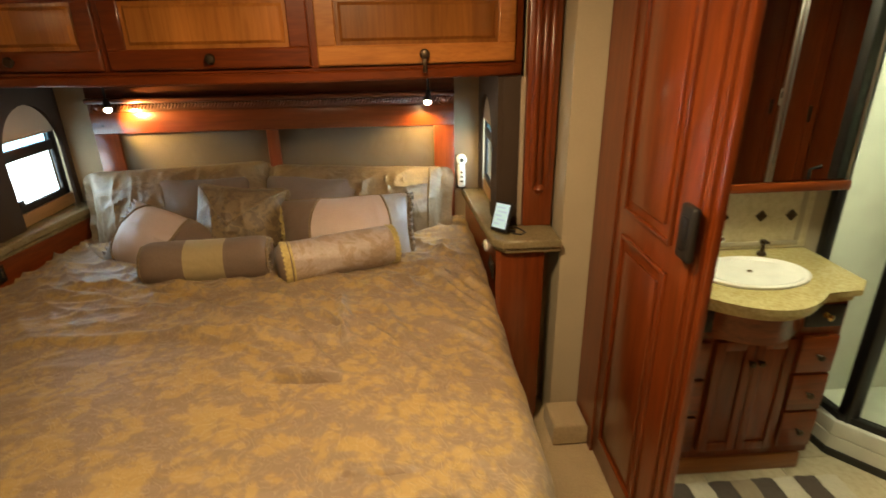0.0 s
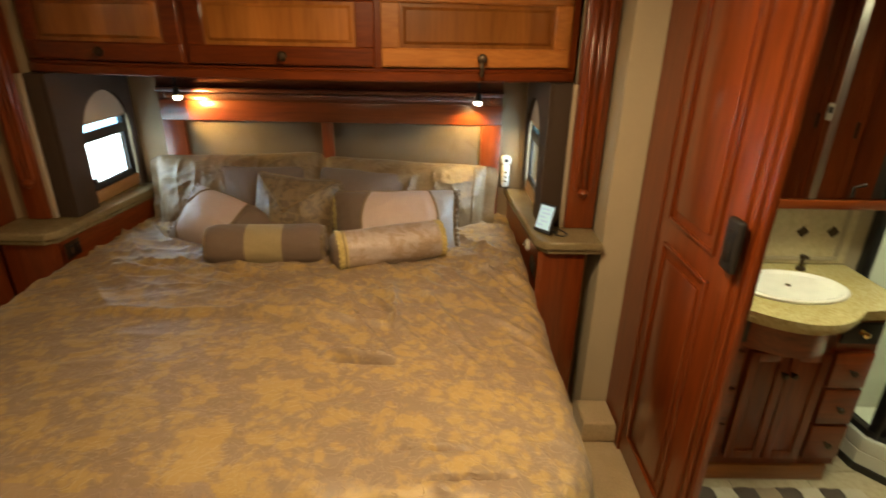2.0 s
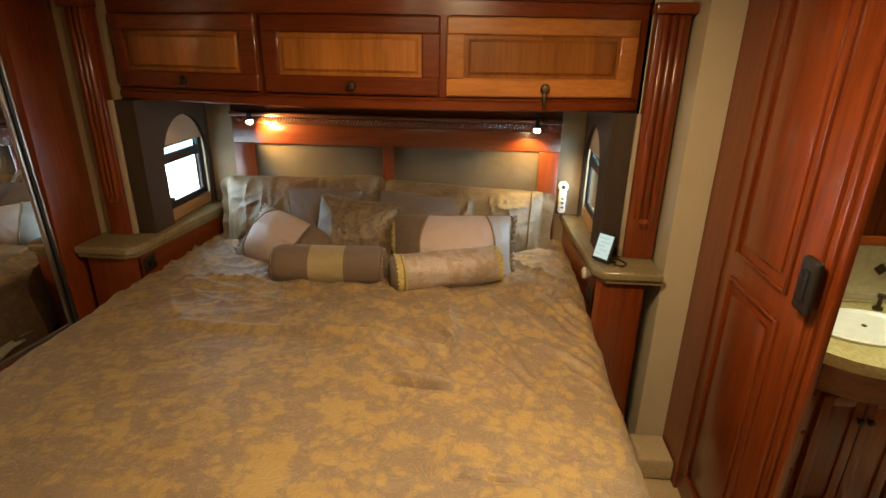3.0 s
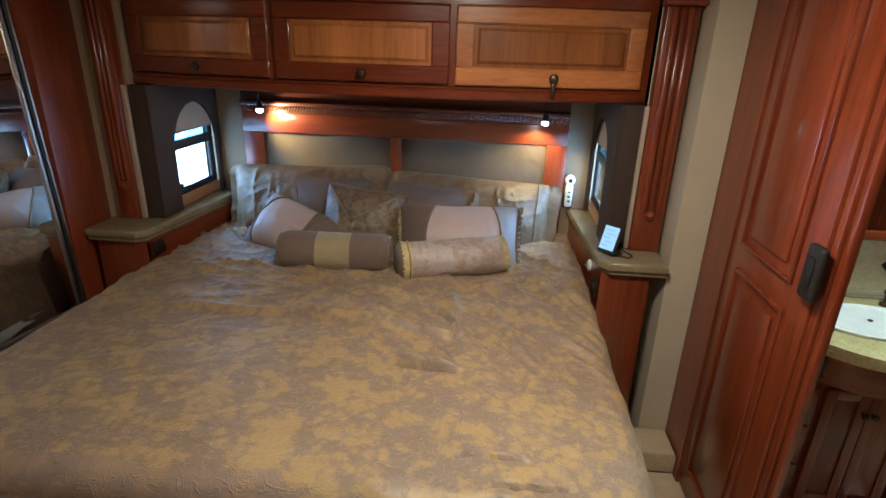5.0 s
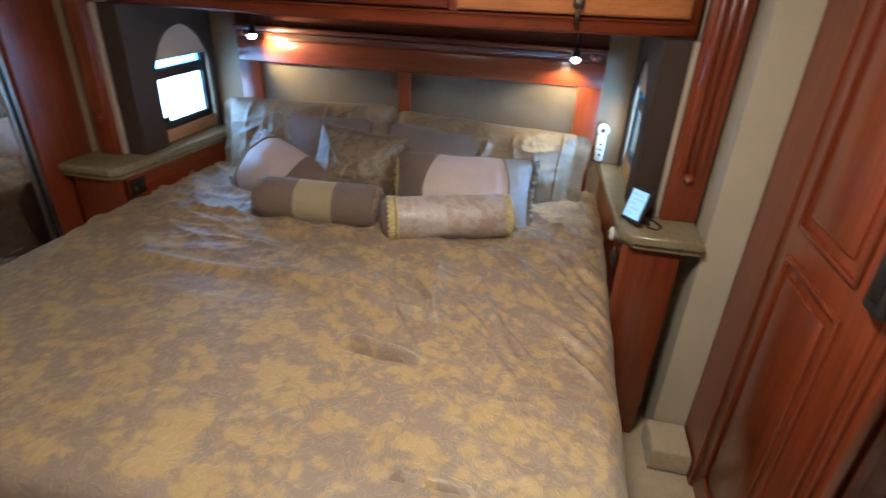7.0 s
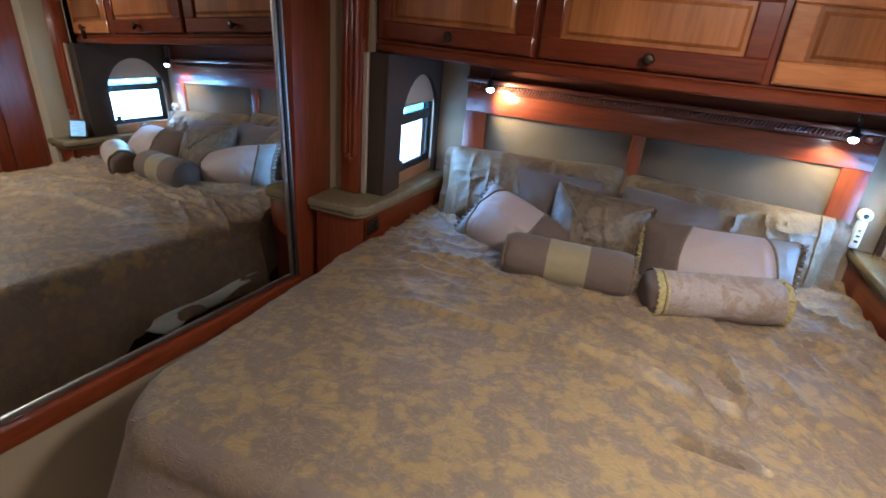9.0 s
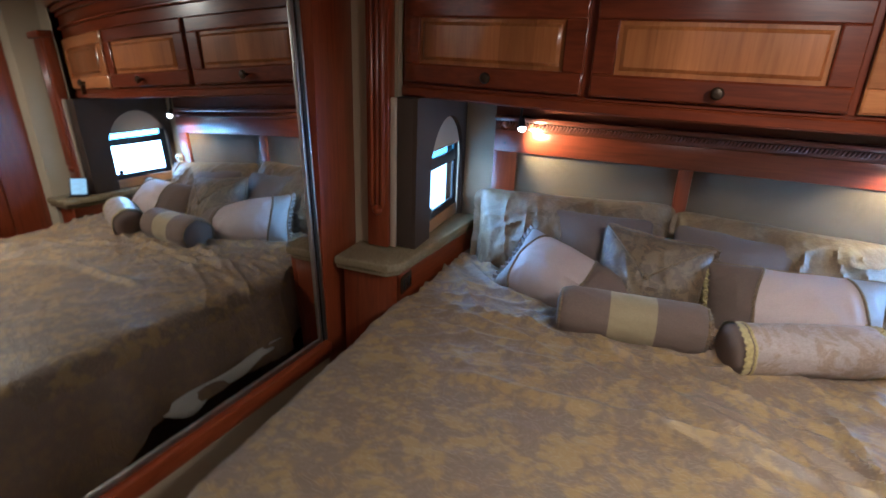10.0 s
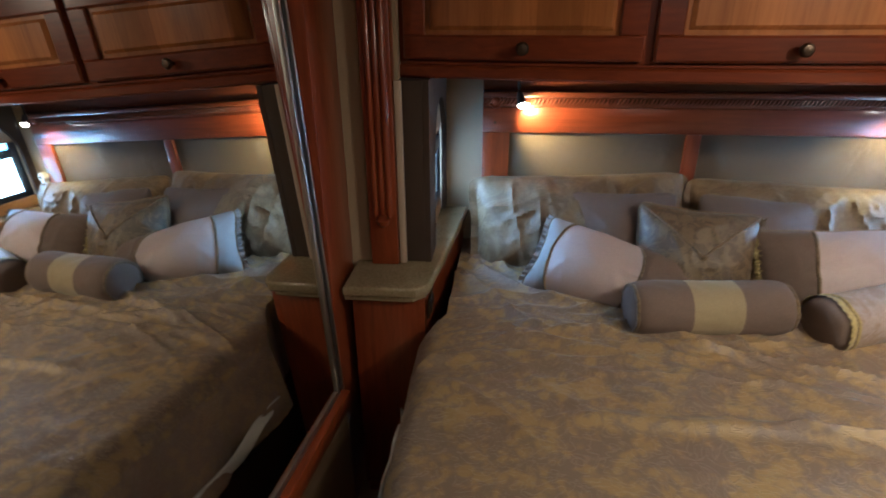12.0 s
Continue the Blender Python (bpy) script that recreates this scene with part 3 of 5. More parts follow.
def overhead_cabinets():
    root = thing("overhead_cabinet", (CAB_MID, 2.3, 1.375), "bowed cherry overhead cabinet with three flap doors", "cabinet")
    body = bmesh.new()
    o = [(CAB0 + (CAB1 - CAB0) * i / 30, bow(CAB0 + (CAB1 - CAB0) * i / 30) + 0.02) for i in range(31)] + [(CAB1, 2.60), (CAB0, 2.60)]
    prism_bm(o, 1.378, 1.74, 0, body)
    # body colour is darkened for the shade on its underside
    part("body", body, darkened_cherry, root, smooth=False)
    part("bottom_rail", bowed_bm(CAB0, CAB1, 1.374, 1.408, 0.010, 0.03, 0.006), cherry_x, root)
    part("bottom_bead", bowed_bm(CAB0, CAB1, 1.408, 1.420, 0.002, 0.03, 0.003), cherry_x, root)
    part("top_rail", bowed_bm(CAB0, CAB1, 1.688, 1.74, 0.002, 0.03), cherry_x, root)
    gaps = [CAB0 + 0.008, -1.062, -0.408, CAB1 - 0.02]
    for g in gaps:
        part("stile", bowed_bm(g - 0.02, g + 0.02, 1.408, 1.70, 0.0, 0.03), cherry_z, root)
    for k in range(3):
        a, b = gaps[k] + (0.012 if k else 0.014), gaps[k + 1] - (0.010 if k < 2 else 0.012)
        z0, z1 = 1.424, 1.684
        # third door's frame is lighter: stronger lamplight painted into the wood
        tone = (cherry_x, cherry_x, lighter_cherry_x)[k]
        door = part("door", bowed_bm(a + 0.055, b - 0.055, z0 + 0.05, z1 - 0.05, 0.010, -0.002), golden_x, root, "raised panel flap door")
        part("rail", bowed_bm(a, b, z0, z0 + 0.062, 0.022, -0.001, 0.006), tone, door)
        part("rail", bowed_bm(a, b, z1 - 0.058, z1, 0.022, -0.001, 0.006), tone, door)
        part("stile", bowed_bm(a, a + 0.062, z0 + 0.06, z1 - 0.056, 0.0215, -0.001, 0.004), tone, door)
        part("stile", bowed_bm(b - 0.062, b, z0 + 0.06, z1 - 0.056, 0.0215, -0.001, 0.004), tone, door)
        part("raised_panel", bowed_bm(a + 0.074, b - 0.074, z0 + 0.074, z1 - 0.070, 0.021, -0.006, 0.010), golden_x, door, "golden raised panel")
        xk = (a + b) / 2 + 0.012
        y = bow(xk) - 0.022
        part("knob", lathe_bm([(0.006, 0.0), (0.006, -0.012), (0.015, -0.018), (0.017, -0.024), (0.012, -0.031), (0.003, -0.033)], (xk, y, z0 + 0.031), "y", 18), bronze, door, "dark bronze knob")
        if k == 2:
            part("catch_strap", box_bm(xk - 0.007, xk + 0.007, y - 0.026, y - 0.004, z0 - 0.028, z0 + 0.022, 0.004), bronze, door, "dark bronze catch hanging from the knob")
    # frieze and crown to the ceiling
    crown = bowed_bm(CAB0 - 0.10, CAB1 + 0.12, 1.738, 1.80, 0.004, 0.06)
    bowed_bm(CAB0 - 0.10, CAB1 + 0.12, 1.735, 1.752, 0.022, 0.02, 0.006, bm=crown)
    part("frieze", crown, cherry_x, root)
    cr = bmesh.new()
    for z0, z1, p in ((1.80, 1.822, 0.018), (1.822, 1.85, 0.036), (1.85, 1.895, 0.055), (1.895, 1.925, 0.078), (1.925, CEIL - 0.002, 0.092)):
        bowed_bm(CAB0 - 0.10, CAB1 + 0.12, z0, z1, p, 0.06, 0.005, bm=cr)
    part("crown_moulding", cr, cherry_x, root)


overhead_cabinets()


# ---------------------------------------------------------------- mirrored wardrobe
def wardrobe():
    """Built along its own y axis, then turned a little: the wall is not quite square to the bed, and the doors lean."""
    at = (MIRROR_X, 1.775, 0)
    root = thing("wardrobe", at, "cherry wardrobe with large mirrored sliding doors", "wardrobe")
    m = pose(*at, 0, 0, -6.0)
    lean = m @ pose(0, 0, 0.517, 0, -2.6, 0)
    far = -2.95
    top = CEIL - 0.004
    part("carcass", placed(box_bm(-0.60, -0.11, far, 0.02, 0, top), m), darkened_cherry, root, smooth=False)
    part("end_panel", box_bm(-2.3, MIRROR_X - 0.004, 1.80, 2.03, 0, top, 0.003), cherry_z, root, "plain cherry end panel")
    part("sill", placed(box_bm(-0.12, 0.022, far, 0.022, 0.455, 0.515, 0.008), m), cherry_y, root)
    part("head_rail", placed(box_bm(-0.12, -0.02, far, 0.022, 1.86, top, 0.006), m), cherry_y, root)
    part("kick_panel", placed(box_bm(-0.12, 0.006, far, 0.02, 0.0, 0.455), m), tan_cloth, root, "tan carpeted kick panel")
    for a, b, x in ((-1.55, 0.0, 0.0), (far + 0.02, -1.51, -0.016)):
        door = part("door", placed(box_bm(x - 0.010, x - 0.004, a + 0.02, b - 0.02, 0.018, 1.36), lean), mirror_glass, root, "tall mirrored sliding door", smooth=False)
        for c, d in ((a + 0.008, a + 0.020), (b - 0.020, b - 0.008)):
            part("frame", placed(box_bm(x - 0.012, x + 0.004, c, d, 0.002, 1.36, 0.003), lean), aluminium, door, "aluminium frame")
        part("bottom_frame", placed(box_bm(x - 0.012, x + 0.003, a + 0.022, b - 0.022, 0.002, 0.020, 0.003), lean), aluminium, door)
    part("channel", placed(box_bm(-0.028, -0.002, 0.002, 0.025, 0.002, 1.36), lean), black_plastic, root)
    part("channel_lip", placed(box_bm(-0.004, 0.006, 0.008, 0.018, 0.002, 1.36, 0.002), lean), aluminium, root)


def placed(bm, m):
    bmesh.ops.transform(bm, matrix=m, verts=bm.verts)
    return bm


wardrobe()

# ---------------------------------------------------------------- bed
BX0, BX1, BY0, BY1 = -1.63, 0.158, 0.735, 2.53


# rumples pushed up by the pillows: place, half length, half width, height, slope
RUMPLES = []
dice = np.random.default_rng(11)
for x0, x1, y0, y1, s0, s1, count in ((-1.48, -1.0, 1.66, 2.0, -0.35, 0.35, 26), (-1.0, -0.72, 1.60, 1.80, -0.6, 0.0, 8), (-0.42, 0.10, 1.25, 1.80, -1.5, -0.6, 24), (-0.75, -0.25, 1.38, 1.72, -0.6, 0.0, 9), (-0.05, 0.12, 1.7, 2.1, -0.4, 0.6, 10)):
    for k in range(count):
        RUMPLES.append((dice.uniform(x0, x1), dice.uniform(y0, y1), dice.uniform(0.05, 0.13), dice.uniform(0.008, 0.016), dice.uniform(0.005, 0.012 if x0 < -0.9 else 0.017), dice.uniform(s0, s1)))
# long folds: start, end, half width, height
FOLDS = [(-1.24, 1.475, -0.76, 1.462, 0.020, 0.016), (-0.86, 1.68, -0.50, 1.48, 0.016, 0.016), (-1.46, 1.72, -1.08, 1.84, 0.016, 0.013), (-1.40, 1.80, -1.10, 1.72, 0.014, 0.012),
         (-0.48, 1.250, -0.31, 1.222, 0.011, 0.024), (-0.47, 1.226, -0.30, 1.199, 0.006, -0.022), (-0.27, 0.909, -0.12, 0.911, 0.006, -0.014), (-0.20, 0.824, -0.04, 0.838, 0.006, -0.014),
         (-0.31, 1.02, -0.15, 0.78, 0.016, 0.008), (-0.36, 1.66, -0.30, 1.36, 0.014, 0.018), (-0.22, 1.62, -0.10, 1.30, 0.014, 0.014), (-0.05, 1.48, 0.10, 1.36, 0.016, 0.014), (-0.62, 1.44, -0.30, 1.40, 0.018, 0.010)]


def bed_height(x, y):
    u, v = (x - XC) / 0.88, (y - BY0) / (BY1 - BY0)
    h = 0.724 - 0.035 * abs(u) ** 3 - 0.03 * max(0, v - 0.75) * 4 * 0.6 + 0.018 * (1 - v)
    p = Vector((x, y, 0))
    h += 0.012 * noise.noise(p * 2.3) + 0.006 * noise.noise(p * 5.5 + Vector((7, 3, 0)))
    amount = 0.26 + 1.1 * max(0.0, min(1.0, (v - 0.36) / 0.3))
    for k, (ang, fa, fb, amp, power) in enumerate(((0.30, 1.2, 5.5, 0.016, 8), (-0.75, 1.4, 6.0, 0.016, 8), (-0.2, 2.0, 11.0, 0.015, 6), (-1.0, 2.2, 10.0, 0.015, 6), (0.15, 3.0, 17.0, 0.008, 5), (-0.5, 3.0, 16.0, 0.008, 5), (0.55, 3.5, 24.0, 0.005, 4))):
        ca, sa = math.cos(ang), math.sin(ang)
        wob = 0.25 * noise.noise(Vector((x * 2.1, y * 2.1, k + 0.5)))
        n1 = noise.noise(Vector(((x * ca + y * sa) * fa, (-x * sa + y * ca + wob * 0.3) * fb, k * 3.7 + 1.3)))
        mask = max(0.0, noise.noise(Vector((x * 1.9, y * 1.9, 20 + k))) + 0.35)
        h += amp * amount * min(1, mask * 1.6) * (1 - abs(n1)) ** power
    wave = 0.016 * noise.noise(Vector((x * 6, y * 6, 4.4)))
    for ax, ay, bx, by, fw, fh in FOLDS:
        dx, dy = bx - ax, by - ay
        n2 = dx * dx + dy * dy
        t = ((x - ax) * dx + (y - ay) * dy) / n2
        if -0.35 < t < 1.35:
            off = ((x - ax) * dy - (y - ay) * dx) / math.sqrt(n2) + wave
            if abs(off) < 4 * fw:
                h += fh * math.exp(-(off / fw) ** 2 - (abs(2 * t - 1) * 0.95) ** 6)
    for fx, fy, fl, fw, fh, sl in RUMPLES:
        dx = x - fx
        if abs(dx) < 0.3 and abs(y - fy) < 0.4:
            h += fh * math.exp(-(dx / fl) ** 2 - ((y - fy - sl * dx + wave) / fw) ** 2)
    return h


def bedspread():
    bm, rim = bmesh.new(), bmesh.new()
    nx, ny = 300, 270
    r, drop = 0.07, 0.39
    # the sheet runs over the top and down three sides: arc length along each direction
    wide, long_ = BX1 - BX0, BY1 - BY0
    us = np.linspace(-0.25, wide + drop, nx + 60)
    vs = np.linspace(-0.27, long_, ny + 30)

    big = 0.21                                     # corner radius in plan
    grid = []
    for flat in us:
        col = []
        for t in vs:
            # the side hangs lower towards the foot
            s = flat * (1 + 0.9 * max(0.0, min(1.0, (1.22 - BY0 - t) / 0.3))) if flat < 0 else flat
            qx = big - s if s < big else (wide - big - s if s > wide - big else 0.0)
            qy = max(0.0, big - t)
            q = math.hypot(qx, qy)
            cx, cy = s + qx, t + qy
            over = q - (big - r)
            ux, uy = (qx / q, qy / q) if q > 1e-6 else (0.0, 0.0)
            down, reach = 0.0, q
            if over > 0:
                if over < r * 1.57:
                    down, reach = r * (1 - math.cos(over / r)), big - r + r * math.sin(over / r)
                else:
                    down, reach = r + over - r * 1.57, big
            x, y = BX0 + cx - ux * reach, BY0 + cy - uy * reach
            if y > 1.80:                                # tucked in between the ledges
                k = min(1.0, (y - 1.80) / 0.12)
                x = max(x, BX0 + 0.075 * k + 0.02 * max(0, y - 1.9)) if x < XC else x
            z = bed_height(x, y) - down
            hang = max(0.0, down - r)
            if hang > 0 and y <= 1.80:
                along = y * 23 if abs(ux) > abs(uy) else x * 21
                w = 0.016 * math.sin(along + 2 * noise.noise(Vector((x * 3, y * 3, 2)))) * min(1.0, hang / 0.2)
                out = w + 0.02 * min(1.0, hang / 0.2) + hang * (0.05 + 0.45 * uy * uy)
                x -= ux * out
                y -= uy * out
            z = max(z, 0.17 + 0.03 * noise.noise(Vector((x * 4, y * 4, 0))))
            col.append((x, y, z))
        grid.append(col)
    for mesh, border in ((bm, False), (rim, True)):
        made = {}
        for i in range(len(us) - 1):
            for j in range(len(vs) - 1):
                wob = 0.02 * noise.noise(Vector((us[i] * 9, vs[j] * 9, 0.7)))
                plain_edge = us[i] < -0.03 + wob or vs[j] < 0.05 - 0.6 * max(0.0, us[i] - 1.0) + wob or us[i] + vs[j] < 0.2 + wob
                if plain_edge != border:
                    continue
                corners = []
                for p in ((i, j), (i + 1, j), (i + 1, j + 1), (i, j + 1)):
                    if p not in made:
                        made[p] = mesh.verts.new(grid[p[0]][p[1]])
                    corners.append(made[p])
                mesh.faces.new(corners)
    return bm, rim



def bed():
    root = thing("bed", (XC, 1.6, 0), "queen bed on a dark pedestal, made up", "bed")
    part("pedestal", box_bm(-1.52, 0.06, 0.92, 2.53, 0.0, 0.44, 0.01), brown_cloth, root)
    part("mattress", box_bm(-1.55, 0.08, 0.82, 2.53, 0.44, 0.60, 0.05, 4), white_sheet, root, "white mattress")
    spread = thing("bedspread", (XC, 1.6, 0.7), "gold and taupe damask bedspread, rumpled, on the bed", "bedspread")
    centre, rim = bedspread()
    part("centre", centre, spread_cloth, spread, "gold and taupe damask centre")
    part("border", rim, border_cloth, spread, "plain taupe border")


bed()
sheet = bmesh.new()
cols = []
for i in range(16):
    t = i / 15
    y = 1.26 + 0.44 * t
    edge = 0.47 + 0.03 * t
    deep = 0.025 + 0.065 * math.sin(math.pi * min(1.0, t * 1.15) ** 0.8) * (0.7 + 0.3 * math.sin(11 * t))
    cols.append([sheet.verts.new((-1.668 - 0.010 * math.sin(9 * t + k), y + 0.01 * k, edge - deep * (1 - k / 4))) for k in range(5)])
for a, b in zip(cols, cols[1:]):
    for k in range(4):
        sheet.faces.new((a[k], b[k], b[k + 1], a[k + 1]))
sheet_ob = solid("bed_sheet", sheet, white_sheet, "white sheet hanging out below the bedspread", "sheet")
thick = sheet_ob.modifiers.new("thickness", "SOLIDIFY")
thick.thickness = 0.004


# ---------------------------------------------------------------- pillows
def cushion_surface(w, h, t, seed, seams=(), bowed=0.085, flange=(0.0, 0.0), pinch=0.07, crumple=0.01, gather=0.006):
    """A stuffed cushion: f(s, v, side) with s across from 0 to 1, v up from -1 to 1, side -1 in front. Seams bow outward."""
    marks = [0.0] + list(seams) + [1.0]

    def f(s, v, side):
        bent = [m + (bowed if m > 0.5 else -bowed) * (1 - v * v) if 0 < m < 1 else m for m in marks]
        k = max(i for i in range(len(marks) - 1) if s >= marks[i] - 1e-9)
        q = bent[k] + (s - marks[k]) / (marks[k + 1] - marks[k]) * (bent[k + 1] - bent[k])
        u = 2 * q - 1
        room = 1 - (flange[1] if u > 0 else flange[0])
        fu, fv = max(0.0, 1 - (abs(u) / room) ** 2.0), max(0.0, 1 - abs(v) ** 2.0)
        bulge = (fu * fv) ** 0.62
        x = u * w / 2 * (1 - pinch * u * u * (1 - v * v) - 0.07 * (u * v) ** 8 + 0.012 * noise.noise(Vector((v * 2.5, seed, 1))))
        z = v * h / 2 * (1 - pinch * v * v * (1 - u * u) - 0.07 * (u * v) ** 8 + 0.03 * noise.noise(Vector((u * 2, seed, 5))))
        n1 = noise.noise(Vector((x * 5 + seed, z * 5, side * 2.0)))
        fold = 1 - abs(noise.noise(Vector((x * 9 + seed * 3, z * 4 + x * 4, side * 3.0))))
        fold = max(fold, 1 - abs(noise.noise(Vector((x * 6 - z * 8 + seed, z * 9, side * 5.0)))))
        y = bulge * t / 2 * (1 + 0.16 * n1 - 0.14 * v) + crumple * bulge * fold ** 5 + 0.002
        edge = max(abs(v) ** 3 * abs(noise.noise(Vector((x * 40 + seed, z * 7, side * 1.5)))), (abs(u) / room) ** 5 * abs(noise.noise(Vector((x * 7, z * 46 + seed, side * 2.5)))) if abs(u) < room else 0.0)
        y += gather * edge * min(1.0, bulge * 3) * (0.35 + 1.3 * max(0.0, noise.noise(Vector((x * 6, z * 6, seed + 9)))))
        y *= side
        if abs(u) > room:
            y += 0.012 * noise.noise(Vector((u * 2, z * 22, seed)))
        return Vector((x, y, z))

    return f


def cushion_bm(f, tones, seams, m, nx=80, ny=48):
    """tones: one material slot for each field between the seams."""
    marks = [0.0] + list(seams) + [1.0]
    cols, slots = [], []
    for k, (a, b) in enumerate(zip(marks, marks[1:])):
        n = max(6, int(nx * (b - a)))
        for i in range(n):
            cols.append(a + (b - a) * i / n)
            slots.append(tones[k])
    cols.append(1.0)
    rows_ = [math.copysign(abs(v) ** 0.8, v) for v in np.linspace(-1, 1, ny + 1)]
    bm = bmesh.new()
    layers = [[[bm.verts.new(m @ f(c, v, side)) for v in rows_] for c in cols] for side in (-1, 1)]
    last = len(cols) - 1
    for grid in layers:
        for i in range(last):
            for j in range(ny):
                bm.faces.new((grid[i][j], grid[i + 1][j], grid[i + 1][j + 1], grid[i][j + 1])).material_index = slots[i]
    a, b = layers
    rim = [(i, 0) for i in range(last)] + [(last, j) for j in range(ny)] + [(i, ny) for i in range(last, 0, -1)] + [(0, j) for j in range(ny, 0, -1)]
    for p, q in zip(rim, rim[1:] + rim[:1]):
        bm.faces.new((a[p[0]][p[1]], a[q[0]][q[1]], b[q[0]][q[1]], b[p[0]][p[1]])).material_index = slots[min(p[0], last - 1)]
    return bm


def ruffle_bm(points, size, seed, count):
    """Short curled loops of fringe along a line."""
    bm = bmesh.new()
    rng = random.Random(seed)
    pts = [Vector(p) for p in points]
    for i in range(count):
        s = (i + 0.5) / count * (len(pts) - 1)
        k = min(int(s), len(pts) - 2)
        p = pts[k].lerp(pts[k + 1], s - k)
        d = Vector((rng.uniform(-1, 1), rng.uniform(-1, 1), rng.uniform(-1, 1))).normalized() * size
        e = Vector((rng.uniform(-1, 1), rng.uniform(-1, 1), rng.uniform(-1, 1))).normalized() * size * 0.6
        tube_bm([p - d * 0.4, p + e * 0.7, p + d], [size * 0.16, size * 0.22, size * 0.08], 5, bm)
    return bm


def frill_bm(inner, outer, across, waves, depth):
    """A gathered cloth strip between two lines of points, waving to and fro along the given directions."""
    bm = bmesh.new()
    n = len(inner)
    sheets = []
    for side in (-1, 1):
        grid = []
        for i in range(n):
            row = []
            for k in range(4):
                w = k / 3
                row.append(bm.verts.new(inner[i].lerp(outer[i], w) + across[i] * (depth * w ** 0.7 * math.sin(2 * math.pi * waves * i / (n - 1) + 0.9 * math.sin(i * 0.37)) + side * 0.0012)))
            grid.append(row)
        sheets.append(grid)
    for grid in sheets:
        for i in range(n - 1):
            for k in range(3):
                bm.faces.new((grid[i][k], grid[i + 1][k], grid[i + 1][k + 1], grid[i][k + 1]))
    a, b = sheets
    for i in range(n - 1):
        for k in (0, 3):
            bm.faces.new((a[i][k], a[i + 1][k], b[i + 1][k], b[i][k]))
    for i in (0, n - 1):
        for k in range(3):
            bm.faces.new((a[i][k], a[i][k + 1], b[i][k + 1], b[i][k]))
    return bm


def pillow(name, centre, size, lean, turn, roll, seed, mats, label, seams=(), tones=(0,), piping=None, fringe=(), frills=(), **kw):
    """fringe: (material, end) pairs of looped trim; frills: (material, end) pairs of gathered strips; end is 0 or 1 across."""
    w, h, t = size
    m = pose(*centre, lean, roll, turn)
    f = cushion_surface(w, h, t, seed, seams, **kw)
    root = thing(name, centre, label, "pillow", "pillows at the headboard")
    part("cover", cushion_bm(f, tones, seams, m), mats, root)
    if piping:
        walk_round = [(i / 30, -1.0) for i in range(30)] + [(1.0, -1 + i / 10) for i in range(20)] + [(1 - i / 30, 1.0) for i in range(30)] + [(0.0, 1 - i / 10) for i in range(21)]
        part("piping", tube_bm([m @ ((f(s, v, -1) + f(s, v, 1)) / 2) for s, v in walk_round], 0.0045, 6), piping, root, "corded edge")
    for s in seams:
        part("seam_cord", tube_bm([m @ (f(s, v, -1) - Vector((0, 0.002, 0))) for v in np.linspace(-0.97, 0.97, 31)], 0.0046, 7), brown_fringe, root, "dark corded seam")
    for mat, s in fringe:
        line = [m @ (f(s, v, -1) + Vector(((0.004 if s > 0.5 else -0.004), -0.004, 0))) for v in np.linspace(-0.96, 0.96, 14)]
        part("fringe", ruffle_bm(line, 0.017, int(seed), 100), mat, root, "looped fringe trim")
    for mat, s in frills:
        out = 0.020 if s > 0.5 else -0.020
        vs = np.linspace(-1, 1, 90)
        inner = [(f(s, v, -1) + f(s, v, 1)) / 2 for v in vs]
        outer = [p + Vector((out, 0, 0.006 * v)) for p, v in zip(inner, vs)]
        y_axis = (m.to_3x3() @ Vector((0, 1, 0))).normalized()
        part("frill", frill_bm([m @ p for p in inner], [m @ p for p in outer], [y_axis] * 90, 13, 0.008), mat, root, "gathered frill on the end")
    return root, m, f


pillow("pillow", (-1.115, 2.42, 0.80), (0.82, 0.42, 0.30), -18, 3, -1.5, 1.0, [sham_cloth], "large gold satin sham leaning on the headboard", crumple=0.034, flange=(0.09, 0.05), pinch=0.045, gather=0.036)
pillow("pillow", (-0.335, 2.42, 0.79), (0.84, 0.40, 0.30), -17, -2, 2.0, 5.0, [sham_cloth], "large gold satin sham leaning on the headboard", seams=(0.86,), tones=(0, 0), bowed=0.0, crumple=0.030, flange=(0.05, 0.15), pinch=0.045, gather=0.036)
pillow("pillow", (-0.985, 2.31, 0.80), (0.39, 0.36, 0.22), -18, 3, 0, 9.0, [mauve], "plain mauve velvet cushion behind the others", crumple=0.006, pinch=0.05)
pillow("pillow", (-0.54, 2.31, 0.795), (0.40, 0.35, 0.22), -18, -3, 4, 13.0, [mauve], "plain mauve velvet cushion behind the others", crumple=0.006, pinch=0.05)
flap, mf, leaf_face = pillow("pillow", (-0.795, 2.135, 0.80), (0.375, 0.385, 0.22), -24, -8, 3, 17.0, [leaf_cloth], "square leaf brocade cushion with a corded flap", piping=brown_fringe, fringe=((brown_fringe, 1.0),), crumple=0.014, pinch=0.10, gather=0.014)
part("flap_cord", tube_bm([mf @ (leaf_face(0.02 + 0.96 * k / 24, 0.94 - 0.80 * (1 - abs(k / 12 - 1)) ** 1.1, -1) - Vector((0, 0.003, 0))) for k in range(25)], 0.0042, 8), brown_fringe, flap, "gold cord along the flap")
part("button", lathe_bm([(0.012, 0.0), (0.010, -0.006), (0.003, -0.009)], mf @ (leaf_face(0.5, 0.15, -1) - Vector((0, 0.002, 0))), "y", 14), brown_fringe, flap)
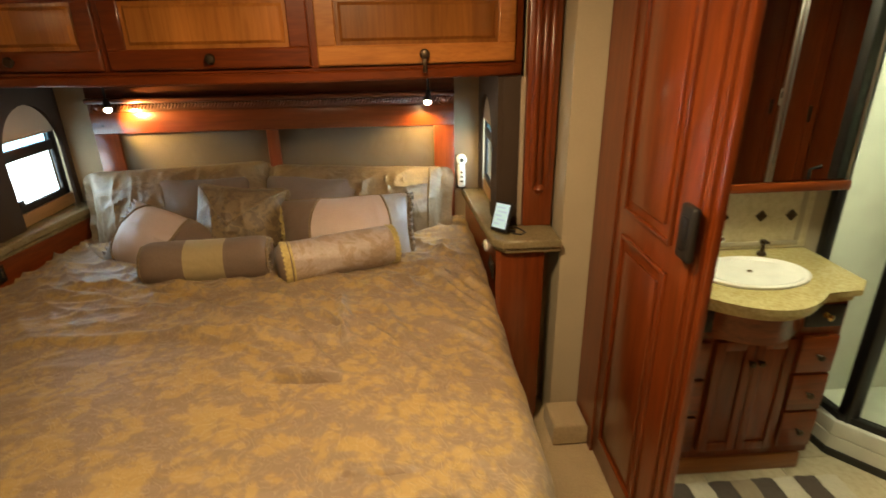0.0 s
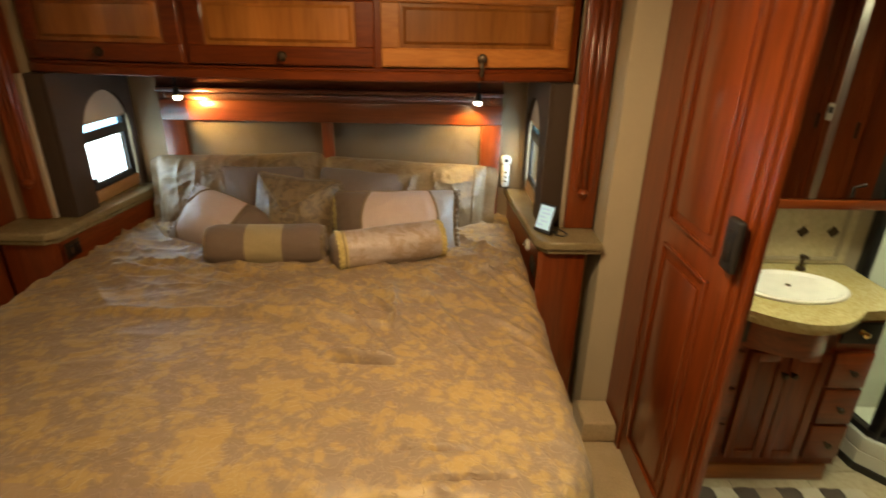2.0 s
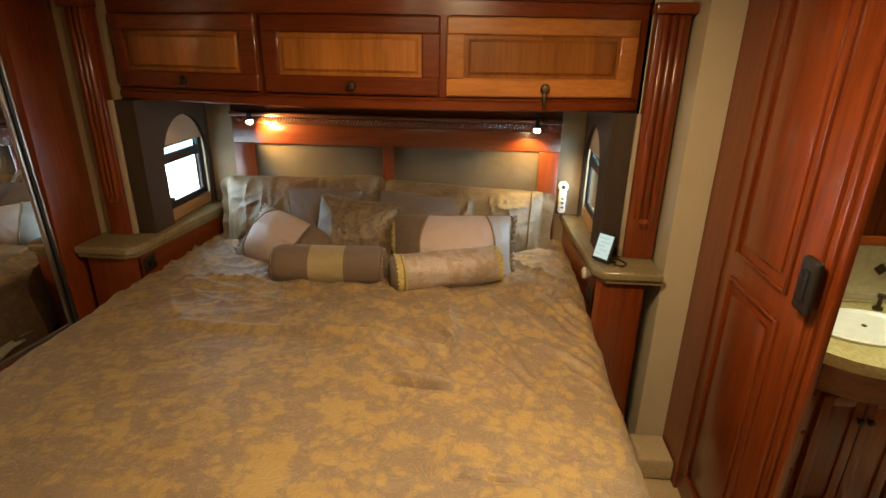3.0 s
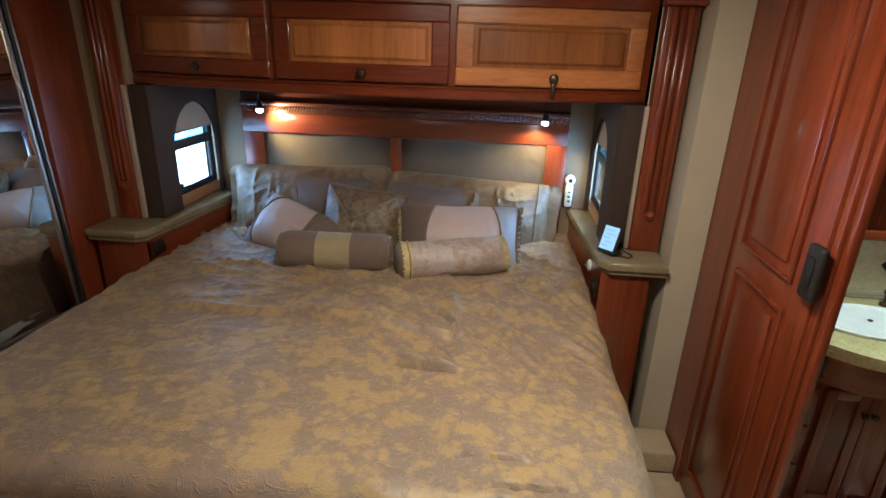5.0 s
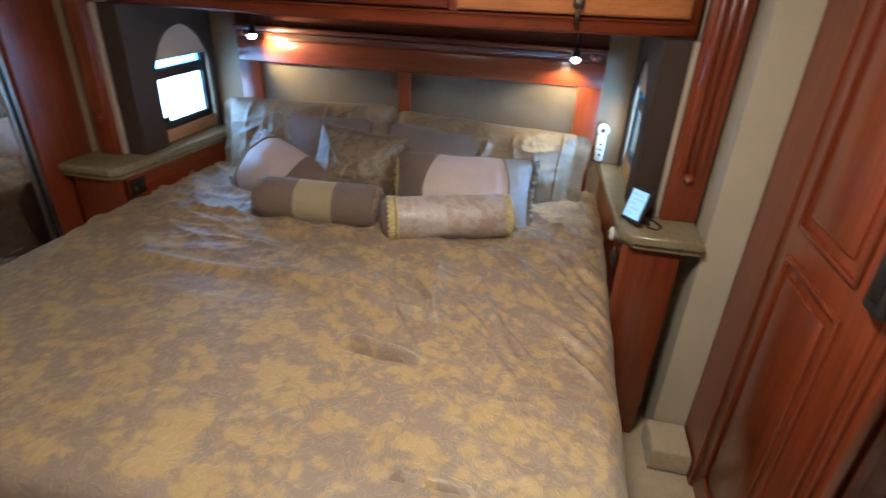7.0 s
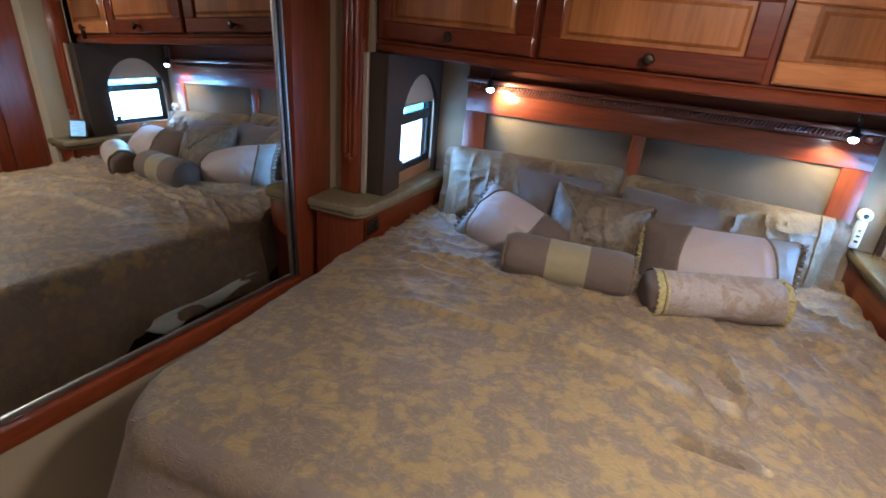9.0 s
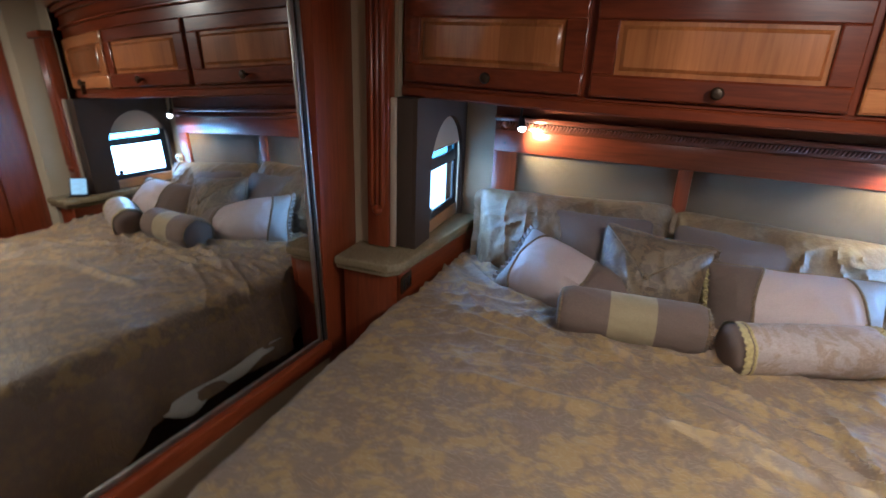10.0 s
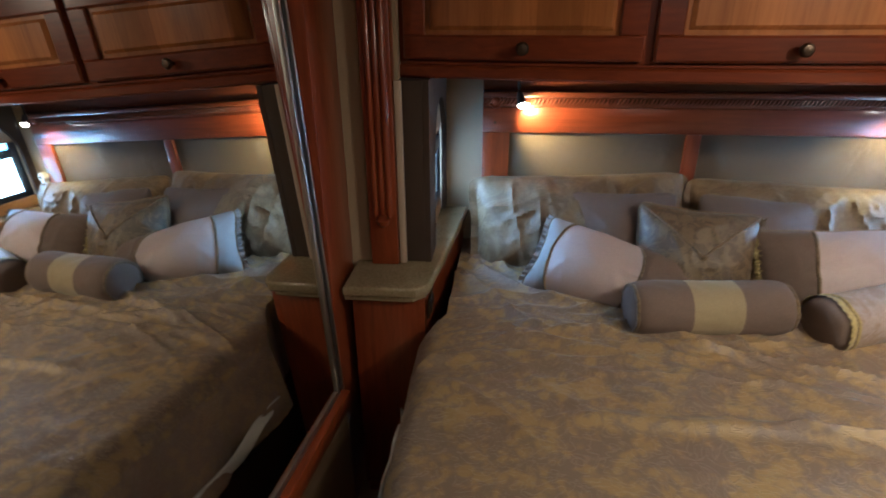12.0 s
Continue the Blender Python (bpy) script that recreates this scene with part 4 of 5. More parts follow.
pillow("pillow", (-1.05, 2.09, 0.768), (0.52, 0.28, 0.23), -43, -24, 10, 21.0, [silver, lilac, taupe], "banded lilac and taupe cushion with a frilled end", seams=(0.19, 0.58), tones=(0, 1, 2), piping=brown_fringe, fringe=((brown_fringe, 1.0),), frills=((silver, 0.0),), crumple=0.010, pinch=0.09, gather=0.012)
pillow("pillow", (-0.37, 2.105, 0.795), (0.52, 0.30, 0.24), -26, 3, -1, 25.0, [taupe, lilac, silver], "banded taupe and lilac cushion with a frilled end", seams=(0.33, 0.76), tones=(0, 1, 2), piping=brown_fringe, fringe=((gold_fringe, 0.0), (brown_fringe, 1.0)), frills=((silver, 1.0),), crumple=0.010, pinch=0.08, gather=0.012)


def bolster(centre, length, radius, turn, tilt, mats, bands, label, trim, seed):
    """trim: (place along, material, size, kind), kind being cord, frill or fringe."""
    m = pose(*centre, 0, tilt, turn)
    root = thing("bolster", centre, label, "bolster", "pillows at the headboard")
    bm = bmesh.new()
    n, steps = 60, 48

    def surface(u, a):
        x = u * length / 2
        r = max(0.004, radius * (1 - abs(u) ** 16) ** 0.34) if abs(u) < 1 else 0.004
        r *= 1 + 0.05 * noise.noise(Vector((x * 6 + seed, math.cos(a) * 1.5, math.sin(a) * 1.5))) + 0.025 * (1 - abs(noise.noise(Vector((x * 9 + math.cos(a) * 2, math.sin(a) * 3 + seed, seed))))) ** 6
        r *= 1 + 0.035 * math.sin(a * 22 + seed) * max(0.0, (abs(u) - 0.88) / 0.12)
        return Vector((x, r * math.cos(a), r * math.sin(a) * 0.95))

    us_ = [math.copysign(1 - (1 - abs(u)) ** 1.6, u) for u in np.linspace(-1, 1, n + 1)]
    rings = [[bm.verts.new(m @ surface(u, 2 * math.pi * k / steps)) for k in range(steps)] for u in us_]
    for i, (a, b) in enumerate(zip(rings, rings[1:])):
        s, acc, slot = ((us_[i] + us_[i + 1]) / 2 + 1) / 2, 0.0, bands[-1][1]
        for share, mi in bands:
            acc += share
            if s <= acc:
                slot = mi
                break
        for k in range(steps):
            bm.faces.new((a[k], a[(k + 1) % steps], b[(k + 1) % steps], b[k])).material_index = slot
    bm.faces.new(rings[0]), bm.faces.new(rings[-1])
    part("cover", bm, mats, root)
    x_axis = (m.to_3x3() @ Vector((1, 0, 0))).normalized()
    for x, mat, size, kind in trim:
        angles = np.linspace(0, 2 * math.pi, 121)
        if kind == "cord":
            part("cord", tube_bm([m @ surface(x, a) for a in angles[::4]], size, 6), mat, root, "corded seam")
        elif kind == "fringe":
            part("fringe", ruffle_bm([m @ surface(x, a) for a in angles[::5]], size, int(seed), 130), mat, root, "looped gold fringe")
        else:
            inner = [surface(x, a) * 1.0 for a in angles]
            outer = [Vector((p.x + math.copysign(size * 0.85, x), p.y * (1 + size * 2.5), p.z * (1 + size * 2.5))) for p in inner]
            part("frill", frill_bm([m @ p for p in inner], [m @ p for p in outer], [x_axis] * len(inner), 29, size * 0.12), mat, root, "gathered gold frill")


bolster((-0.832, 1.885, 0.79), 0.44, 0.079, 5, 0, [taupe, olive], ((0.34, 0), (0.31, 1), (0.35, 0)), "round taupe velvet bolster with an olive middle band", ((-0.945, brown_fringe, 0.0055, "cord"), (0.945, brown_fringe, 0.0055, "cord"), (0.97, brown_fringe, 0.013, "fringe")), 2.0)
bolster((-0.382, 1.885, 0.795), 0.43, 0.076, 20, -1, [taupe, roll_cloth], ((0.12, 0), (0.88, 1)), "round pale brocade bolster with gold frilled ends", ((-0.80, gold_fringe, 0.024, "frill"), (-0.76, gold_fringe, 0.004, "cord"), (0.90, gold_fringe, 0.020, "frill"), (0.93, gold_fringe, 0.015, "fringe")), 8.0)


# ---------------------------------------------------------------- small things by the bed
def outlet(name, x, y, z, side, label, white=False):
    root = thing(name, (x, y, z), label, "socket")
    a, b = sorted((x, x - side * 0.006))
    part("plate", box_bm(a, b, y - 0.042, y + 0.042, z - 0.032, z + 0.032, 0.002), bronze if not white else black_plastic, root)
    for k in (-1, 1):
        c, d = sorted((x - side * 0.006, x - side * 0.010))
        part("socket", box_bm(c, d, y + k * 0.019 - 0.013, y + k * 0.019 + 0.013, z - 0.02, z + 0.02, 0.003), black_plastic, root)
        part("contact", box_bm(*sorted((x - side * 0.009, x - side * 0.0115)), y + k * 0.019 - 0.005, y + k * 0.019 + 0.005, z - 0.012, z + 0.012), nickel, root)


outlet("wall_socket", -1.609, 1.945, 0.735, -1, "dark bronze double socket on the ledge cabinet")
outlet("wall_socket", 0.180, 1.935, 0.70, 1, "dark bronze double socket on the ledge cabinet")
aerial = thing("aerial_socket", (0.175, 2.06, 0.735), "round white aerial socket on the ledge cabinet", "socket")
part("plate", lathe_bm([(0.024, 0.181), (0.024, 0.170), (0.018, 0.165), (0.010, 0.164)], (0, 2.06, 0.735), "x", 20), white_plastic, aerial)
part("pin", lathe_bm([(0.005, 0.166), (0.005, 0.156)], (0, 2.06, 0.735), "x", 10), nickel, aerial)


def tablet():
    at = (0.225, 1.955, 0.830)
    root = thing("tablet", at, "small black tablet with a lit screen propped on the ledge", "tablet")
    m = pose(0.218, 1.955, 0.895, -20, -6, -60)
    part("case", placed(box_bm(-0.046, 0.046, -0.006, 0.006, -0.062, 0.048, 0.005), m), black_plastic, root)
    part("screen", placed(box_bm(-0.038, 0.038, -0.0075, -0.006, -0.050, 0.040), m), screen_glow, root, "lit pale blue screen", smooth=False)
    ink = bmesh.new()
    for i, (a, b) in enumerate(((-0.03, 0.02), (-0.02, 0.03), (-0.03, 0.005), (-0.015, 0.025), (-0.03, 0.0))):
        box_bm(a, b, -0.0085, -0.0076, 0.022 - i * 0.015, 0.029 - i * 0.015, bm=ink)
    part("screen_lines", placed(ink, m), screen_ink, root, smooth=False)
    part("stand", placed(box_bm(-0.03, 0.03, 0.006, 0.055, -0.055, -0.045, 0.003), m), black_plastic, root)
    part("cable", tube_bm([(0.235, 1.97, 0.85), (0.28, 1.97, 0.836), (0.30, 1.93, 0.834), (0.28, 1.905, 0.834), (0.25, 1.92, 0.834)], 0.0028, 8), black_plastic, root)


tablet()


def handset():
    root = thing("remote_handset", (0.125, 2.555, 0.84), "white handset hanging on the wall by the headboard", "handset")
    part("cradle", box_bm(0.100, 0.146, 2.545, 2.568, 0.835, 0.90, 0.005), bronze, root)
    part("body", box_bm(0.106, 0.140, 2.52, 2.547, 0.845, 0.955, 0.010, 3), white_plastic, root)
    part("dial", lathe_bm([(0.024, 0.0), (0.024, -0.02), (0.019, -0.026)], (0.123, 2.545, 0.975), "y", 22), white_plastic, root)
    part("lens", lathe_bm([(0.009, 0.0), (0.009, -0.003)], (0.123, 2.519, 0.975), "y", 16), black_plastic, root, "dark lens")
    for i in range(3):
        part("button", box_bm(0.116, 0.130, 2.517, 2.521, 0.87 + i * 0.022, 0.88 + i * 0.022, 0.002), nickel, root)


handset()

# carpeted step in the corner by the partition
solid("carpet_step", prism_bm([(0.40, 1.735), (0.535, 1.735), (0.535, 1.888), (0.40, 1.888)], 0.0, 0.10, 0.016), carpet, "beige carpeted box step in the corner", "step")

# ceiling lamps: one over the bed foot, one added south of it, unseen
for x, y in ((-0.18, 0.95), (-0.6, -0.60)):
    lamp_root = thing("ceiling_light", (x, y, CEIL), "round white ceiling light, unseen, switched on", "ceiling light")
    part("rim", lathe_bm([(0.15, CEIL - 0.001), (0.15, CEIL - 0.025), (0.135, CEIL - 0.03)], (x, y, 0), "z", 36), white_plastic, lamp_root)
    part("diffuser", lathe_bm([(0.13, CEIL - 0.03), (0.11, CEIL - 0.038), (0.05, CEIL - 0.042)], (x, y, 0), "z", 36), lamp_glow, lamp_root, "glowing diffuser")


# ---------------------------------------------------------------- partition and sliding door
def door_leaf(name, y0, y1, z0, z1, x0, x1, panels, label):
    root = thing(name, (PART_X, (y0 + y1) / 2, z0), label, "door", kind="structure")
    part("leaf", box_bm(x0 + 0.006, x1, y0, y1, z0, z1, 0.004), cherry_z, root)
    for a, b, c, d in panels:
        fr = box_bm(x0 - 0.004, x0 + 0.007, a - 0.012, a, c - 0.012, d + 0.012, 0.003)
        box_bm(x0 - 0.004, x0 + 0.007, b, b + 0.012, c - 0.012, d + 0.012, 0.003, bm=fr)
        box_bm(x0 - 0.004, x0 + 0.007, a, b, c - 0.012, c, 0.003, bm=fr)
        box_bm(x0 - 0.004, x0 + 0.007, a, b, d, d + 0.012, 0.003, bm=fr)
        part("moulding", fr, cherry_z, root)
        part("raised_panel", box_bm(x0 - 0.003, x0 + 0.008, a + 0.03, b - 0.03, c + 0.03, d - 0.03, 0.006), cherry_z, root)
    return root


door_1 = door_leaf("door_1", 1.235, 1.70, 0.02, 1.90, 0.535, 0.575, ((1.335, 1.615, 1.02, 1.80), (1.335, 1.615, 0.14, 0.92)), "cherry sliding bathroom door standing open")
latch = part("latch", box_bm(0.512, 0.534, 1.195, 1.258, 1.012, 1.148, 0.010, 3), black_plastic, door_1, "black recessed latch")
part("latch_grip", box_bm(0.508, 0.515, 1.21, 1.24, 1.04, 1.12, 0.005), black_metal, latch)
for a, b, x0 in ((1.205, 1.232, 0.548), (1.178, 1.203, 0.556)):
    solid("door_trim", box_bm(x0, x0 + 0.022, a, b, 0, 1.90, 0.005), cherry_z, "cherry upright trim on the door edge", kind="structure")
fixed = bmesh.new()
prism_bm([(0.538, 1.702), (0.60, 1.702), (0.60, 2.056), (0.538, 2.056)], 0.14, CEIL, 0, fixed)
prism_bm([(0.538, 1.702), (0.60, 1.702), (0.60, 1.93), (0.538, 1.93)], 0.0, 0.14, 0, fixed)
solid("wall_partition_north", fixed, cherry_z, "plain cherry wall panel behind the door", kind="structure", smooth=False)
solid("wall_partition_south", box_bm(0.56, 0.62, BACK_Y, 0.30, 0, CEIL), wall_cloth, "beige cloth partition wall", kind="structure")
solid("wall_partition_header", box_bm(0.56, 0.62, 0.30, 1.70, 1.902, CEIL), cherry_y, "cherry header over the bathroom opening", kind="structure")

# ---------------------------------------------------------------- bathroom
VB = 1.905
bath_floor = solid("bath_floor", box_bm(0.60, 2.6, BACK_Y, 2.0, -0.12, -0.004), grout, "cream tiled bathroom floor", kind="structure")
solid("wall_bath_north", box_bm(0.60, 2.6, VB, 2.02, 0, CEIL), wall_cloth, "cream bathroom wall", kind="structure")
solid("wall_bath_east", box_bm(2.5, 2.6, BACK_Y, VB, 0, CEIL), wall_cloth, "cream bathroom wall", kind="structure")


def vanity():
    root = thing("vanity_cabinet", (0.96, 1.72, 0), "cherry bow-front vanity cabinet with doors and drawers", "cabinet")
    part("carcass", box_bm(0.64, 1.295, 1.565, VB - 0.003, 0.07, 0.695), cherry_z, root)
    part("toe_rail", box_bm(0.63, 1.27, 1.555, 1.60, 0.0, 0.069, 0.004), lighter_cherry_x, root, "lighter red toe rail")
    apron = bmesh.new()
    o = [(0.835 + 0.31 * i / 20, 1.562 - 0.075 * math.sin(math.pi * i / 20)) for i in range(21)] + [(1.145, 1.60), (0.835, 1.60)]
    prism_bm(o, 0.585, 0.697, 0, apron)
    part("bowed_apron", apron, cherry_x, root)
    for a, b in ((0.865, 1.0), (1.003, 1.138)):
        d = part("door", box_bm(a, b, 1.548, 1.566, 0.115, 0.568, 0.004), cherry_z, root)
        fr = box_bm(a, a + 0.032, 1.541, 1.549, 0.115, 0.568, 0.003)
        box_bm(b - 0.032, b, 1.541, 1.549, 0.115, 0.568, 0.003, bm=fr)
        box_bm(a + 0.032, b - 0.032, 1.541, 1.549, 0.115, 0.15, 0.003, bm=fr)
        box_bm(a + 0.032, b - 0.032, 1.541, 1.549, 0.533, 0.568, 0.003, bm=fr)
        part("door_frame", fr, cherry_z, d)
        k = b - 0.014 if a < 0.9 else a + 0.014
        part("knob", lathe_bm([(0.005, 0), (0.005, -0.01), (0.012, -0.016), (0.010, -0.024), (0.003, -0.026)], (k, 1.541, 0.49), "y", 14), bronze, d)
    for a, b in ((1.158, 1.285), (0.665, 0.845)):
        for z0, z1 in ((0.115, 0.262), (0.272, 0.418), (0.428, 0.568)):
            d = part("drawer", box_bm(a, b, 1.545, 1.566, z0, z1, 0.004), cherry_x, root)
            part("knob", lathe_bm([(0.005, 0), (0.005, -0.01), (0.012, -0.016), (0.010, -0.024), (0.003, -0.026)], ((a + b) / 2, 1.545, (z0 + z1) / 2), "y", 14), bronze, d)
        # no real recess: a black slab gives the slot its inner shade
        part("slot_shade", box_bm(a, b, 1.556, 1.566, 0.60, 0.68, 0.003), black_plastic, root, "black slab for the shade inside an open slot")
        part("pull", lathe_bm([(0.012, 0), (0.007, -0.012), (0.012, -0.022), (0.003, -0.028)], ((a + b) / 2 - 0.0, 1.556, 0.645), "y", 14), brass, root, "brass pull")


vanity()


def counter_outline(grow):
    o = [(0.625, VB - 0.004), (0.625, 1.53 - grow)]
    o += [(0.80 + 0.38 * i / 24, 1.53 - grow - 0.10 * math.sin(math.pi * i / 24) ** 0.8) for i in range(25)]
    o += [(1.30 + grow, 1.53 - grow), (1.37 + grow, 1.60 - grow), (1.37 + grow, VB - 0.004)]
    return o


counter = thing("stone_worktop", (1.0, 1.7, 0.70), "yellow stone vanity top with a stepped edge", "worktop")
part("slab", prism_bm(counter_outline(0.0), 0.722, 0.742, 0.006), sink_stone, counter)
part("lower_edge", prism_bm(counter_outline(-0.014), 0.698, 0.7215, 0.006), sink_stone, counter)
basin = thing("wash_basin", (1.03, 1.69, 0.742), "white oval wash basin set in the vanity top", "basin")
bm = bmesh.new()
rings = []
for k, z in ((1.0, 0.743), (1.02, 0.752), (0.96, 0.757), (0.90, 0.754), (0.86, 0.7475), (0.7, 0.7455), (0.3, 0.744), (0.05, 0.7437)):
    rings.append([bm.verts.new((1.03 + 0.185 * k * math.cos(a), 1.685 + 0.125 * k * math.sin(a), z)) for a in np.linspace(0, 2 * math.pi, 41)[:-1]])
for a, b in zip(rings, rings[1:]):
    for i in range(40):
        bm.faces.new((a[i], a[(i + 1) % 40], b[(i + 1) % 40], b[i]))
bm.faces.new(rings[-1])
part("bowl", bm, porcelain, basin)
part("waste", lathe_bm([(0.009, 0.745), (0.008, 0.748), (0.003, 0.748)], (1.03, 1.70, 0), "z", 16), nickel, basin)

tap = thing("tap", (0.93, 1.84, 0.742), "dark nickel tap with two lever handles", "tap")
part("base", box_bm(0.87, 0.99, 1.82, 1.865, 0.742, 0.756, 0.005), nickel, tap)
part("spout", tube_bm([(0.93, 1.842, 0.75), (0.93, 1.842, 0.82), (0.932, 1.825, 0.865), (0.935, 1.79, 0.875), (0.938, 1.76, 0.85)], [0.015, 0.012, 0.011, 0.011, 0.013], 14), nickel, tap)
for x in (0.88, 0.98):
    part("handle", tube_bm([(x, 1.842, 0.755), (x, 1.842, 0.79), (x + (x - 0.93) * 0.5, 1.835, 0.815)], [0.013, 0.010, 0.006], 12), nickel, tap)
pump = thing("soap_pump", (1.16, 1.84, 0.742), "small dark soap pump on the vanity top", "soap pump")
part("body", lathe_bm([(0.016, 0.742), (0.016, 0.752), (0.007, 0.757), (0.007, 0.785), (0.012, 0.788), (0.012, 0.80)], (1.16, 1.84, 0), "z", 16), bronze, pump)
part("nozzle", tube_bm([(1.16, 1.84, 0.795), (1.158, 1.81, 0.80)], 0.005), bronze, pump)


def backsplash():
    root = thing("backsplash", (1.0, VB, 0.742), "cream tile backsplash with small brown diamonds", "backsplash")
    part("field", box_bm(0.63, 1.36, VB - 0.012, VB - 0.003, 0.744, 1.0, 0.002), wall_tile, root)
    part("border", box_bm(0.70, 1.33, VB - 0.016, VB - 0.012, 0.755, 0.775, 0.002), grout, root)
    part("border", box_bm(1.31, 1.33, VB - 0.016, VB - 0.012, 0.776, 0.985, 0.002), grout, root)
    for x in (0.87, 1.02, 1.165, 1.28):
        d = 0.022
        bm = bmesh.new()
        a = [bm.verts.new((x + dx, VB - 0.0175, 0.875 + dz)) for dx, dz in ((d, 0), (0, d), (-d, 0), (0, -d))]
        b = [bm.verts.new((x + dx, VB - 0.0118, 0.875 + dz)) for dx, dz in ((d, 0), (0, d), (-d, 0), (0, -d))]
        bm.faces.new(a), bm.faces.new(b)
        for i in range(4):
            bm.faces.new((a[i], a[(i + 1) % 4], b[(i + 1) % 4], b[i]))
        part("tile", bm, bronze, root, "brown diamond tile", smooth=False)


backsplash()


def medicine_cabinet():
    root = thing("mirror_cabinet", (1.05, 1.85, 1.0), "cherry mirror cabinet with two mirrored doors", "cabinet")
    part("case", box_bm(0.64, 1.375, 1.80, VB - 0.003, 1.03, 1.72), cherry_z, root, smooth=False)
    part("shelf", box_bm(0.63, 1.39, 1.785, VB - 0.004, 0.995, 1.029, 0.005), cherry_x, root)
    # valance is coloured as if lit from above
    part("light_valance", box_bm(0.63, 1.39, 1.74, VB - 0.004, 1.722, 1.80, 0.006), lighter_cherry_x, root, "cherry valance with lamplight put into its lighter colour")
    for a, b in ((0.655, 1.085), (1.095, 1.372)):
        d = part("door", box_bm(a + 0.006, b - 0.006, 1.790, 1.799, 1.036, 1.712), mirror_glass, root, "mirrored door", smooth=False)
        for c, e in ((a - 0.002, a + 0.006), (b - 0.006, b + 0.002)):
            part("edge", box_bm(c, e, 1.786, 1.80, 1.032, 1.716, 0.002), aluminium, d, "bright metal edge")


medicine_cabinet()
bath_lamp = thing("bath_light", (1.08, 1.30, CEIL), "round bathroom ceiling light, switched on", "ceiling light")
part("rim", lathe_bm([(0.17, CEIL - 0.001), (0.17, CEIL - 0.02), (0.16, CEIL - 0.025)], (1.08, 1.30, 0), "z", 30), white_plastic, bath_lamp)
part("diffuser", lathe_bm([(0.155, CEIL - 0.025), (0.12, CEIL - 0.034), (0.05, CEIL - 0.038)], (1.08, 1.30, 0), "z", 30), bath_lamp_glow, bath_lamp, "glowing diffuser")


def shower():
    root = thing("shower", (1.8, 1.6, 0), "white corner shower with black framed glass", "shower")
    A, B, C = Vector((1.405, VB - 0.004)), Vector((1.43, 1.62)), Vector((1.95, 1.0))
    D, E = Vector((2.495, 1.03)), Vector((2.495, VB - 0.004))
    part("pan", prism_bm([tuple(p) for p in (A, B, C, D, E)], 0.0, 0.085), shower_white, root, "cream moulded pan", smooth=False)

    def wall_run(p, q, t0, t1, z0, z1, mat, name, label="", bevel=0.0):
        d = (q - p).normalized()
        n = Vector((-d.y, d.x))
        o = [p + n * t0, q + n * t0, q + n * t1, p + n * t1]
        return part(name, prism_bm([tuple(v) for v in o], z0, z1, bevel), mat, root, label, smooth=bool(bevel))

    for p, q in ((A, B), (B, C)):
        wall_run(p, q, 0.0, 0.07, 0.085, 0.150, shower_white, "threshold", "", 0.008)
        wall_run(p, q, -0.008, 0.012, 0.0, 0.03, black_plastic, "base_strip", "black base strip")
        wall_run(p, q, 0.015, 0.050, 0.151, 0.175, black_metal, "bottom_rail", "black bottom rail")
        wall_run(p, q, 0.018, 0.045, 1.62, 1.66, black_metal, "top_rail", "black top rail")
        g = wall_run(p + (q - p).normalized() * 0.02, q - (q - p).normalized() * 0.02, 0.029, 0.034, 0.176, 1.62, shower_glass, "pane", "clear shower pane")
        g.visible_shadow = False
    for p, w in ((A + Vector((0.03, -0.02)), 0.018), (B + Vector((0.05, 0.0)), 0.024), (C + Vector((0.03, 0.02)), 0.024)):
        part("post", box_bm(p.x - w, p.x + w, p.y - w, p.y + w, 0.151, 1.66, 0.004), black_metal, root, "black corner post")
    part("back_panel", box_bm(1.43, 2.49, VB - 0.03, VB - 0.004, 0.086, 1.93, 0.004), shower_white, root)
    part("side_panel", box_bm(2.465, 2.494, 1.04, VB - 0.031, 0.086, 1.93, 0.004), shower_white, root)
    seat = [(2.46, 1.87), (1.95, 1.87)] + [(1.95 + 0.51 * (1 - math.cos(a)), 1.87 - 0.40 * math.sin(a)) for a in np.linspace(0.05, math.pi / 2, 12)]
    part("pan_rim", prism_bm(seat, 0.086, 0.15, 0.02), shower_white, root, "moulded raised rim")
    part("corner_shelf", prism_bm([(2.0, 1.874), (1.78, 1.874), (1.80, 1.80), (1.90, 1.77), (1.99, 1.79)], 0.44, 0.465, 0.008), shower_white, root, "small moulded shelf")
    part("drain", lathe_bm([(0.05, 0.086), (0.05, 0.09), (0.042, 0.092), (0.01, 0.092)], (1.71, 1.56, 0), "z", 24), nickel, root, "metal drain")
    part("grab_bar", tube_bm([(2.30, 1.87, 0.8), (2.25, 1.80, 0.8), (2.05, 1.80, 0.8), (2.0, 1.87, 0.8)], 0.010), nickel, root)
    part("door_handle", tube_bm([(1.62, 1.36, 0.78), (1.59, 1.335, 0.80), (1.59, 1.335, 0.95), (1.62, 1.36, 0.97)], 0.008), black_metal, root)
    d = (C - B).normalized()
    n = Vector((d.y, -d.x))
    for k in range(3):
        for j in range(5):
            p = B + d * (0.20 + k * 0.075) + n * 0.0005
            q = p + d * 0.05
            z = 0.045 + j * 0.016
            o = [p, q, q + n * 0.005, p + n * 0.005]
            part("louvre", prism_bm([tuple(v) for v in o], z, z + 0.006), shower_white, root, smooth=False)


shower()

